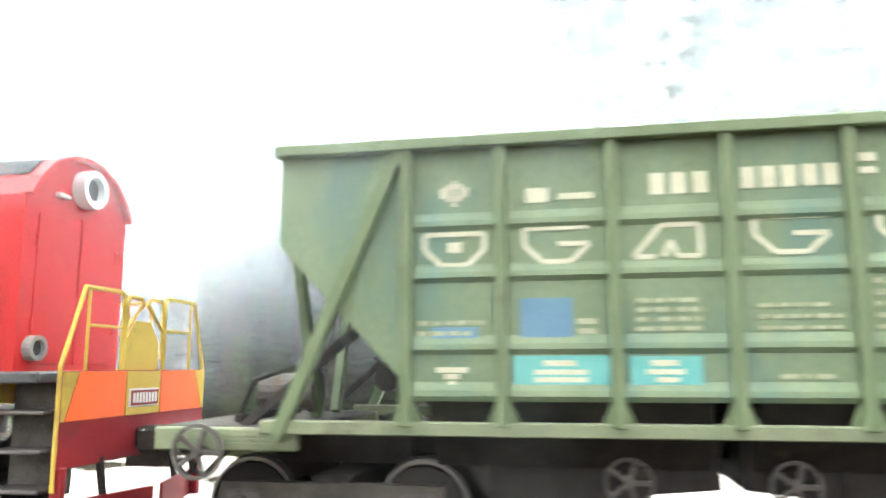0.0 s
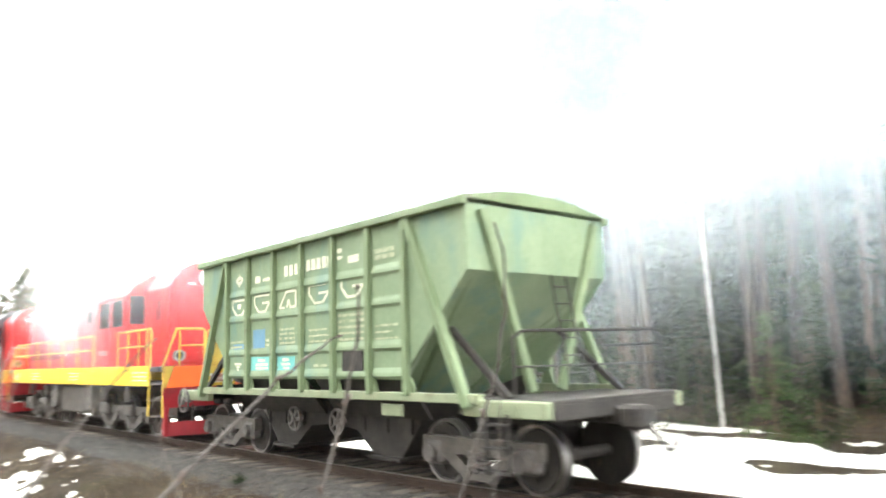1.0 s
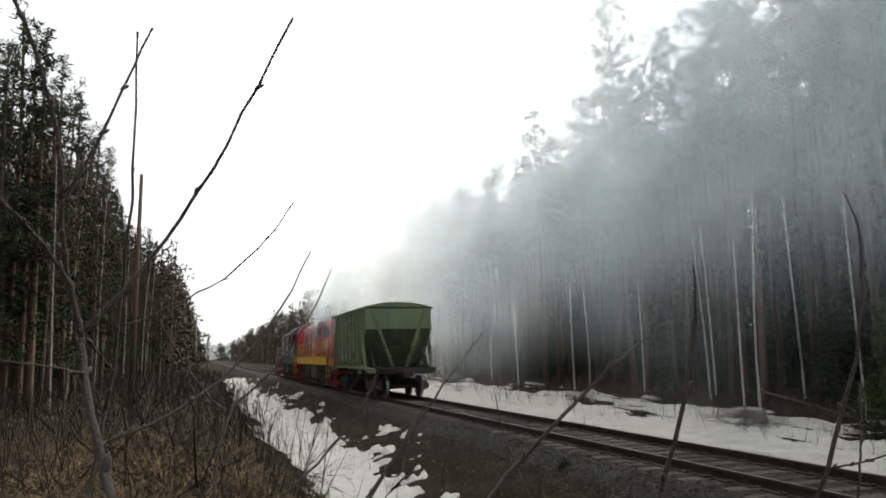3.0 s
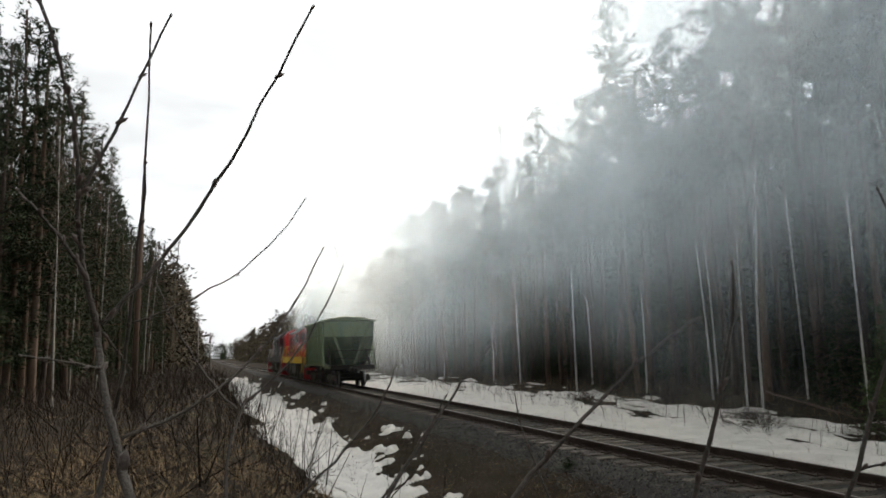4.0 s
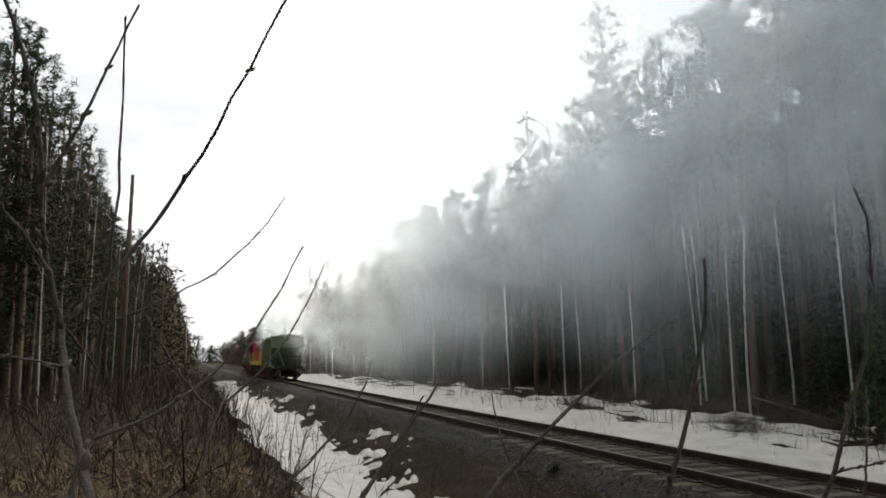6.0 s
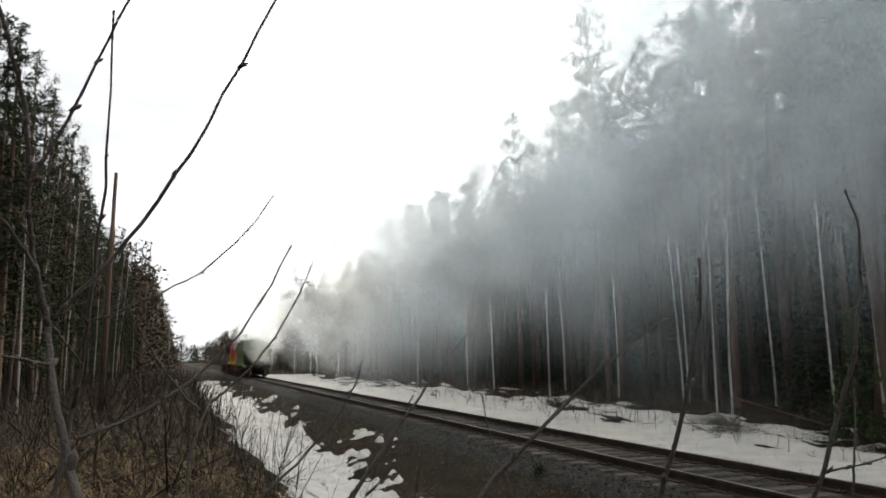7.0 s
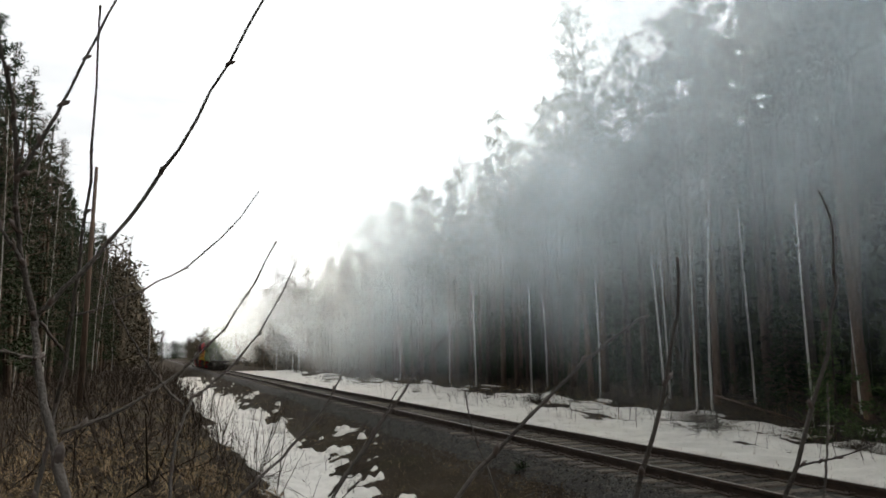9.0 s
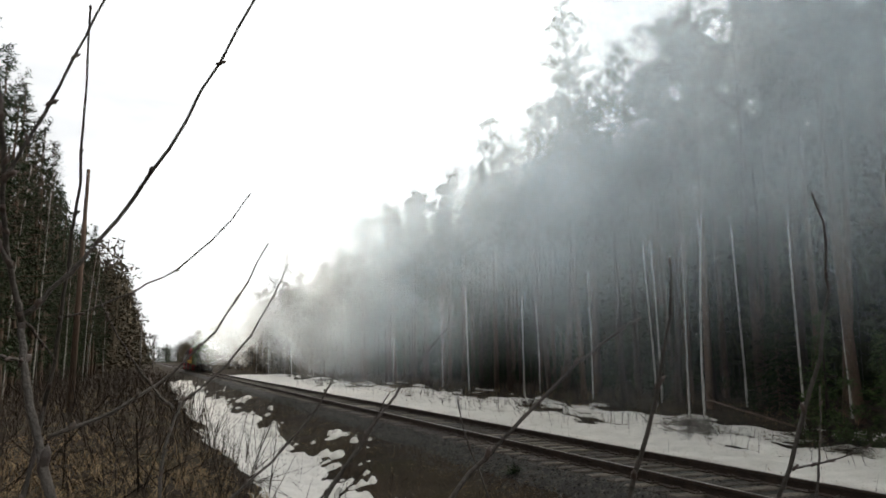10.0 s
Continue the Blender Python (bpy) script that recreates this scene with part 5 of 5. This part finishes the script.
    ex = B()
    box(ex, -0.3, 0.3, 3.9, 4.6, 4.28, 4.55, 0.03)
    rod(ex, (0, 4.25, 4.5), (0, 4.25, 4.75), 0.2, 14)
    part("exhaust_stack", ex, M["darkgrey"], e, "sooty exhaust stack")
    return e


def loco_trim(e, hood, panels, rails_mat, end_paint, slats=None):
    lo, rear, front = 1.85, -8.3, 8.25
    for s in (-1, 1):
        for k, (y0, y1, z0, z1, mt) in enumerate(panels):
            pnl = part("hood_side_panel", box(B(), s * 1.0, s * 1.016, y0, y1, z0, z1, 0.005), mt, e)
            if k % 2 == 0:
                gr = B()
                n = int((z1 - z0) / 0.09)
                for j in range(n):
                    box(gr, s * 1.012, s * 1.035, y0 + 0.06, y1 - 0.06, z0 + 0.05 + j * 0.09, z0 + 0.085 + j * 0.09)
                part("louvre", gr, slats or mt, pnl)
        rl = B()
        for z in (2.38, 2.8):
            rod(rl, (s * 1.48, -2.7, z), (s * 1.48, 7.2, z), 0.02, 6)
        for k in range(7):
            y = -2.7 + k * 1.65
            rod(rl, (s * 1.48, y, lo), (s * 1.48, y, 2.8), 0.018, 6)
        part("walkway_handrail", rl, rails_mat, e)
        cr = B()
        pipe(cr, [(s * 1.48, -4.9, lo), (s * 1.48, -4.9, 2.8), (s * 1.48, -7.35, 2.82), (s * 1.5, -7.45, 2.7), (s * 1.53, -7.45, 0.62)], 0.026, 6)
        pipe(cr, [(s * 1.48, -4.9, 2.38), (s * 1.48, -7.4, 2.38)], 0.02, 6)
        for y in (-5.7, -6.5, -7.1):
            rod(cr, (s * 1.48, y, lo), (s * 1.48, y, 2.8), 0.018, 6)
        part("cab_side_handrail", cr, rails_mat, e)
        for z in (0.6, 1.0, 1.4):
            part("step_tread", box(B(), s * 1.1, s * 1.52, -8.15, -7.5, z, z + 0.04, 0.008), M["gear"], e)
        part("step_back", box(B(), s * 1.08, s * 1.1, -8.2, -7.45, 0.55, 1.8), M["gear"], e)
    for d, y in ((-1, rear), (1, front)):
        pn = box(B(), -1.5, 1.5, y - 0.03, y + 0.03, 0.84, 1.86, 0.01)
        hs = part("headstock", pn, M["darkred"], e, "dark red headstock")
        yo = y + d * 0.034
        for s in (-1, 1):
            og = extrude_poly(B(), [(s * 0.38, 1.33), (s * 0.38, 1.85), (s * 1.22, 1.85), (s * 1.42, 1.33)], "y", yo - 0.004, yo + 0.004)
            part("orange_panel", og, end_paint, hs, "bright orange warning panel")
            yl = extrude_poly(B(), [(s * 1.24, 1.85), (s * 1.49, 1.85), (s * 1.49, 1.33), (s * 1.44, 1.33)], "y", yo - 0.004, yo + 0.004)
            part("corner_panel", yl, M["ochre"], hs)
        part("centre_panel", box(B(), -0.36, 0.36, yo - 0.006, yo + 0.004, 1.33, 1.85), M["ochre"], hs)
        npl = box(B(), -0.31, 0.31, yo - 0.02, yo + 0.02, 1.42, 1.64, 0.008)
        plate_ = part("name_plate", npl, M["white"], hs, "dark red plate with a white rim")
        part("plate_field", box(B(), -0.29, 0.29, yo - 0.026, yo + 0.026, 1.44, 1.62), M["darkred"], plate_)
        chs = B()
        for k in range(8):
            x = 0.25 - k * 0.066
            box(chs, x - 0.043, x, yo - 0.03, yo + 0.03, 1.47, 1.59)
        part("plate_lettering", chs, M["white"], plate_)
        tb = extrude_poly(B(), [(-0.36, 1.86), (0.36, 1.86), (0.36, 2.2), (0.16, 2.46), (-0.16, 2.46), (-0.36, 2.2)], "y", y - d * 0.05, y - d * 0.02)
        part("folding_gangway", tb, M["ochre"], e, "dull yellow folding gangway plate")
        gr = B()
        for s in (-1, 1):
            pipe(gr, [(s * 1.5, y, 0.62), (s * 1.5, y, 1.9), (s * 1.18, y, 2.78), (s * 0.5, y, 2.78), (s * 0.45, y, 2.72), (s * 0.45, y, 1.86)], 0.026, 6)
            pipe(gr, [(s * 1.1, y, 2.78), (s * 1.1, y, 1.86)], 0.02, 6)
            pipe(gr, [(s * 1.1, y, 2.36), (s * 0.45, y, 2.36)], 0.018, 6)
            pipe(gr, [(s * 0.4, y, 2.0), (s * 0.4, y, 2.68), (s * 0.34, y, 2.74), (s * 0.1, y, 2.74), (s * 0.06, y, 2.66), (s * 0.38, y, 2.36)], 0.022, 6)
        part("end_handrail", gr, rails_mat, e)
        # snow plough: a folded plate below an open slot, held by side cheeks
        plow = B()
        for sx in (-1, 1):
            extrude_poly(plow, [(sx * 1.46, y - d * 0.06), (sx * 0.1, y + d * 0.3), (sx * 0.1, y + d * 0.26), (sx * 1.46, y - d * 0.1)], "z", 0.16, 0.5)
            part("plough_cheek", box(B(), sx * 1.36, sx * 1.46, y - 0.06, y + 0.06, 0.16, 0.86, 0.01), M["darkred"], e)
        part("snow_plough", plow, M["darkred"], e, "dark red folded snow plough")
        for x in (-0.75, 0.75):
            part("plough_hanger", bar(B(), (x, y, 0.9), (x, y + d * 0.08, 0.45), 0.06, 0.06, (1, 0, 0)), M["under"], e)
        coupler(e, y + d * 0.12, d)
    for y in (4.25, -4.25):
        bogie(e, y, (-2.0, 0.0, 2.0), 0.525, 1.08, M["gear"])
        for s in (-1, 1):
            for o in (-1.0, 1.0):
                bs = B()
                rod(bs, (s * 1.28, y + o, 0.95), (s * 1.28, y + o, 1.3), 0.1, 10)
                box(bs, s * 1.2, s * 1.34, y + o - 0.35, y + o + 0.3, 0.55, 0.85, 0.03)
                part("brake_gear", bs, M["gear"], e)
    ft = box(B(), -1.3, 1.3, -1.35, 1.2, 0.45, 1.3, 0.06)
    part("fuel_tank", ft, M["gear"], e, "grey fuel tank")
    for y in (-2.0, 1.85):
        for s in (-1, 1):
            bx = B()
            box(bx, s * 0.95, s * 1.4, y - 0.3, y + 0.3, 0.6, 1.34, 0.03)
            part("equipment_box", bx, M["gear"], e)
    return [wheelset(e, y + o, 0.525) for y in (4.25, -4.25) for o in (-2.0, 0.0, 2.0)]


loco = loco_body("diesel_locomotive", "red shunting locomotive with a yellow frame band, coupled to the wagon", M["red"], M["yellow"], M["yellow"], M["white"])
an = B()
rod(an, (0.2, -4.6, 4.55), (0.2, -4.6, 5.0), 0.012, 5)
rod(an, (-0.15, -4.6, 4.85), (0.55, -4.6, 4.85), 0.008, 5)
part("aerial", an, M["darkgrey"], loco)
LOCO_WHEELS = loco_trim(loco, M["red"], [(-2.6, -1.2, 2.0, 2.9, M["palegrey"]), (-2.6, -1.2, 3.05, 3.75, M["palegrey"]), (-1.0, 0.6, 3.1, 3.7, M["darkred"]), (1.0, 2.2, 2.9, 3.75, M["palegrey"]), (2.6, 4.4, 2.2, 3.6, M["darkred"]), (4.7, 6.8, 2.2, 3.6, M["darkred"])], M["ochre"], M["orange"])

lead = loco_body("leading_locomotive", "grey and red locomotive with pale louvres, leading the train", M["darkgrey"], M["darkgrey"], M["darkgrey"], M["palegrey"], M["red"])
LEAD_WHEELS = loco_trim(lead, M["red"], [(-2.8, -0.8, 2.0, 3.8, M["darkgrey"]), (-0.7, 0.9, 2.0, 3.8, M["darkgrey"]), (1.0, 3.0, 2.0, 3.8, M["darkgrey"]), (3.1, 4.9, 2.0, 3.8, M["darkgrey"]), (5.0, 6.9, 2.0, 3.8, M["darkgrey"]), (6.95, 7.3, 2.0, 3.8, M["red"])], M["palegrey"], M["orange"], M["white"])

TRAIN = [(wagon, -1.38), (loco, 13.65), (lead, 31.4)]


# ---- bare bushes beside the camera ----
def bare_bush(shoots, seed):
    """Shoots: base, bend and tip of each, thickness at both ends, and whether it comes up out of the ground."""
    rng = np.random.default_rng(seed)
    e = thing("bare_bush", "leafless bush shoot with grey-brown bark and buds", "bush", group="bare shoots beside the camera")
    for base, bend, tip, r0, r1, rooted in shoots:
        r1 = r1 * 0.92
        a, b, c = (np.array(p) for p in (base, bend, tip))
        pts = [(1 - t) ** 2 * a + 2 * t * (1 - t) * b + t * t * c for t in np.linspace(0, 1, 15)]
        length = np.linalg.norm(c - a)
        pts = [p + rng.normal(0, 0.0035, 3) * min(1.0, length) * (0 < i < 14) for i, p in enumerate(pts)]
        rad = [r0 + (r1 - r0) * t for t in np.linspace(0, 1, 15)]
        if rooted:
            d = pts[0] - pts[3]
            d /= np.linalg.norm(d)
            foot, k = [], 0
            p = pts[0].copy()
            while p[2] > lie(p[0], p[1]) - 0.1 and k < 40:
                d = d * 0.9 + np.array([0, 0.03, -0.14])
                d /= np.linalg.norm(d)
                p = p + d * 0.12
                foot.append(p.copy())
                k += 1
            rad = [r0 * (1 + 0.03 * j) for j in range(len(foot), 0, -1)] + rad
            pts = foot[::-1] + pts
        V, F, n = [], [], 7
        for i, (p, r) in enumerate(zip(pts, rad)):
            d = pts[min(i + 1, len(pts) - 1)] - pts[max(i - 1, 0)]
            d /= np.linalg.norm(d)
            s = np.cross(d, (0.31, 0.83, 0.2))
            s /= np.linalg.norm(s)
            u = np.cross(s, d)
            V += [p + (s * math.cos(6.28318 * j / n) + u * math.sin(6.28318 * j / n)) * r * (1.0 + 0.07 * rng.normal()) for j in range(n)]
        for i in range(len(pts) - 1):
            for j in range(n):
                q = i * n + j
                w = i * n + (j + 1) % n
                F.append((q, w, w + n, q + n))
        F += [tuple(range(n))[::-1], tuple(range(len(V) - n, len(V)))]
        sh = raw("shoot", V, F, M["twig"], e, smooth=True)
        k, last = 0.12, len(pts) - 1
        while k < 1.0:
            i = int(k * last)
            d = pts[min(i + 1, last)] - pts[max(i - 1, 0)]
            d /= np.linalg.norm(d)
            out = np.cross(d, rng.normal(size=3))
            out /= np.linalg.norm(out)
            size = rad[i] * rng.uniform(1.2, 1.7) + 0.0012
            bd = B()
            q = Vector(d * 0.8 + out * 0.6).to_track_quat("Z", "Y").to_matrix().to_4x4()
            q.translation = Vector(pts[i] + out * rad[i] * 0.7)
            bmesh.ops.create_icosphere(bd, subdivisions=1, radius=size, matrix=q @ Matrix.Diagonal((0.75, 0.75, 2.2, 1)))
            part("bud", bd, M["bud"], sh, smooth=True)
            k += rng.uniform(0.16, 0.3)
        bd = B()
        d = pts[-1] - pts[-2]
        q = Vector(d).to_track_quat("Z", "Y").to_matrix().to_4x4()
        q.translation = Vector(pts[-1])
        bmesh.ops.create_icosphere(bd, subdivisions=1, radius=r1 * 1.5, matrix=q @ Matrix.Diagonal((1, 1, 2.4, 1)))
        part("bud", bd, M["bud"], sh, smooth=True)
    return e


bare_bush([
    ((0.560, 0.810, 1.700), (0.600, 0.760, 1.880), (0.560, 0.710, 1.980), 0.0033, 0.0017, True),
], 1)
bare_bush([
    ((0.440, 1.100, 1.660), (0.655, 1.065, 1.885), (0.730, 1.010, 1.930), 0.0037, 0.0019, True),
], 2)
bare_bush([
    ((0.320, 1.440, 1.610), (0.460, 1.430, 1.825), (0.560, 1.380, 1.940), 0.0033, 0.0016, True),
    ((0.320, 1.490, 1.600), (0.400, 1.480, 1.700), (0.440, 1.430, 1.800), 0.0025, 0.0014, False),
], 3)
bare_bush([
    ((1.000, 1.020, 1.630), (1.100, 0.920, 2.000), (1.000, 0.900, 2.130), 0.0039, 0.0017, True),
    ((1.020, 1.010, 1.680), (1.055, 0.950, 1.695), (1.070, 0.890, 1.730), 0.0020, 0.0011, False),
], 4)
bare_bush([
    ((1.150, 1.080, 1.610), (1.175, 1.080, 1.710), (1.180, 1.080, 1.810), 0.0025, 0.0012, True),
], 9)
bare_bush([
    ((0.150, 1.420, 1.630), (0.320, 1.415, 1.770), (0.330, 1.390, 1.870), 0.0028, 0.0014, True),
], 5)
bare_bush([
    ((0.600, 1.360, 1.660), (0.575, 1.385, 1.730), (0.570, 1.390, 1.800), 0.0020, 0.0011, True),
], 6)
bare_bush([
    ((0.080, 2.100, 1.760), (0.260, 2.155, 1.870), (0.360, 2.150, 2.140), 0.0039, 0.0017, False),
    ((0.040, 1.970, 1.550), (0.035, 2.045, 1.660), (0.090, 2.100, 1.770), 0.0043, 0.0037, True),
    ((-0.180, 1.730, 1.720), (0.120, 1.845, 1.805), (0.260, 1.860, 2.150), 0.0043, 0.0019, False),
    ((0.060, 1.900, 1.760), (-0.045, 1.905, 1.850), (-0.130, 1.890, 2.060), 0.0033, 0.0017, False),
], 7)
bare_bush([
    ((-0.100, 1.030, 1.710), (-0.150, 1.095, 1.845), (-0.160, 1.140, 1.920), 0.0059, 0.0043, True),
    ((-0.160, 1.140, 1.920), (-0.190, 1.100, 2.050), (-0.180, 1.060, 2.100), 0.0042, 0.0030, False),
    ((-0.180, 1.060, 2.100), (-0.180, 1.010, 2.230), (-0.220, 0.920, 2.320), 0.0031, 0.0022, False),
    ((-0.160, 1.140, 1.930), (-0.040, 1.180, 2.045), (0.120, 1.020, 2.380), 0.0036, 0.0016, False),
    ((-0.180, 1.060, 2.100), (-0.155, 1.055, 2.145), (-0.070, 0.990, 2.330), 0.0031, 0.0014, False),
    ((-0.150, 1.110, 1.870), (-0.170, 1.075, 1.880), (-0.230, 1.020, 1.890), 0.0023, 0.0012, False),
    ((-0.150, 1.120, 1.920), (-0.145, 1.165, 1.905), (-0.120, 1.190, 1.870), 0.0019, 0.0011, False),
    ((-0.170, 1.100, 1.990), (-0.190, 1.085, 2.035), (-0.250, 1.050, 2.100), 0.0028, 0.0016, False),
], 8)
bare_bush([
    ((-0.210, 1.890, 1.770), (-0.150, 1.785, 2.095), (-0.130, 1.460, 2.520), 0.0048, 0.0020, False),
    ((-0.240, 1.860, 1.560), (-0.215, 1.885, 1.695), (-0.210, 1.890, 1.770), 0.0059, 0.0048, True),
    ((-0.190, 1.940, 1.970), (0.090, 1.940, 2.060), (0.215, 1.860, 2.275), 0.0027, 0.0012, False),
], 10)


def grass_tuft(x, y, size, seed):
    rng = np.random.default_rng(seed)
    V, F = [], []
    for _ in range(260):
        v, f = blade(rng)
        k = len(V)
        V += list(v * size * np.array([1, 1, 1.15]) + rng.normal(0, size * 0.16, 3) * np.array([1, 1, 0]))
        F += [tuple(i + k for i in q) for q in f]
    ob = raw("grass_tuft", np.array(V), F, M["spruce"])
    ob.location = (x, y, lie(x, y))
    return tagged(ob, "small dark green juniper tuft on the embankment", "shrub")


grass_tuft(6.72, 13.5, 0.3, 3)


# ---- smoke from the locomotive's stack, in soft drifting billows ----
def smoke_billow(r, seed, strength, material):
    """A soft billow of curved veils that cross one another, thinning out to nothing at the rim."""
    rng = np.random.default_rng(seed)
    V, F, D = [], [], []
    rings, spokes = 7, 18
    for k in range(3):
        nrm = np.array([0.58, 0.66, 0.5]) + rng.normal(0, 0.26, 3)
        nrm /= np.linalg.norm(nrm)
        a = np.cross(nrm, (0, 0, 1))
        a /= np.linalg.norm(a)
        b = np.cross(nrm, a)
        c = rng.normal(0, 0.16 * r, 3) + nrm * (k - 1) * 0.4 * r
        bow, ph = rng.uniform(-0.35, 0.35), rng.uniform(0, 6.28)
        st, ln = rng.uniform(0.85, 1.2), rng.uniform(0.8, 1.05)
        k0 = len(V)
        V.append(c + nrm * bow * 0.3 * r)
        D.append(1.0)
        for i in range(1, rings + 1):
            q = i / rings
            for j in range(spokes):
                t = 6.28318 * j / spokes
                edge = 1.0 + 0.16 * math.sin(2 * t + ph) + 0.09 * math.sin(5 * t + 2 * ph)
                p = c + (a * math.cos(t) * st + b * math.sin(t) * ln) * q * r * edge + nrm * r * (bow * 0.3 * (1 - q * q) + 0.08 * math.sin(3 * t + ph + 4 * q))
                V.append(p)
                D.append((1 - q * q) ** 2)
        for j in range(spokes):
            F.append((k0, k0 + 1 + j, k0 + 1 + (j + 1) % spokes))
            for i in range(rings - 1):
                s0, s1 = k0 + 1 + i * spokes, k0 + 1 + (i + 1) * spokes
                F.append((s0 + j, s1 + j, s1 + (j + 1) % spokes, s0 + (j + 1) % spokes))
    ob = raw("smoke_billow", V, F, material, smooth=True)
    att = ob.data.attributes.new("veil", "FLOAT", "POINT")
    att.data.foreach_set("value", [d * strength for d in D])
    return tagged(ob, "soft grey-blue billow of diesel smoke drifting over the track", "smoke", "smoke behind the locomotive")


SMOKE = []
rsm = random.Random(77)
for i in range(136):
    # where the billow comes to rest along the line, evenly spread as seen from the bank
    rest = min(150.0, 15.0 / math.tan(radians(10.0 + 50.0 * i / 96))) if i < 96 else 76 + 74 * (i - 96 + rsm.random()) / 40
    old = max(0.0, min(1.0, (75 - rest) / 50))            # 0 fresh behind the stack, 1 spread out at the forest
    start = 17.2 - 33.0 * math.exp(-max(0.0, rest) / 30)
    r = (2.3 + 2.7 * old ** 0.6) * rsm.uniform(0.85, 1.2)
    top = float(np.interp(rest, [20, 30, 37, 60, 95, 150], [17.0, 14.0, 11.2, 8.8, 7.2, 6.4]))
    low = 2.6 + 1.6 * max(0.0, min(1.0, (48 - rest) / 25))
    z = low + (top - low) * rsm.random() ** 0.9
    x = 9.0 + 5.5 * old ** 0.8 + rsm.uniform(-1, 1) * (1.0 + 1.6 * old)
    dense = float(np.interp(rest, [15, 30, 42, 70, 100, 150], [0.072, 0.085, 0.15, 0.26, 0.26, 0.3]))
    SMOKE.append((smoke_billow(r, 100 + i, dense, M["smoke"] if rest > 45 else M["thin_smoke"]), start, rest, x, z, old, rsm.uniform(-12, 12), rsm.uniform(-0.5, 1)))


# ---- what moves ----
def train_y(t):
    return 13.10 * t + 0.03 * t * t


def motions():
    times = [0.0, 0.25, 0.5, 0.75] + [1.0 + 0.5 * i for i in range(19)]
    for e, y0 in TRAIN:
        walk(e, [(t, pose(TRACK, y0 + train_y(t), 0)) for t in times])
    for e, start, rest, x, z, old, spin, drift in SMOKE:
        slow = max(0.0, rest - 17.9) / 13.2 + 1.6           # time at which the wake lets it go
        rows = []
        for t in (0.0, 0.5, 1.0, 1.5, 2.0, 2.5, 3.0, 4.0, 5.0, 6.0, 7.0, 8.0, 9.0, 10.0):
            k = min(1.0, t / slow)
            side = 0.35 + 0.65 * k if old > 0.3 else k
            rise = 0.6 + 0.4 * k if old > 0.3 else 0.85 + 0.15 * k
            rows.append((t, pose(8.7 + (x - 8.7) * side + 0.05 * drift * t, start + (rest - start) * k + 0.1 * t * drift, 4.9 + (z - 4.9) * rise, spin * 0.3 * t / 10, spin * t / 10, spin * 0.5 * t / 10)))
        walk(e, rows)
    beats = [i / 30 for i in range(301)]
    for wheels, r in ((WAGON_WHEELS, 0.475), (LOCO_WHEELS, 0.525), (LEAD_WHEELS, 0.525)):
        for w in wheels:
            y, z = w.location.y, w.location.z
            walk(w, [(t, pose(0, y, z, -math.degrees(train_y(t) / r))) for t in beats])


motions()
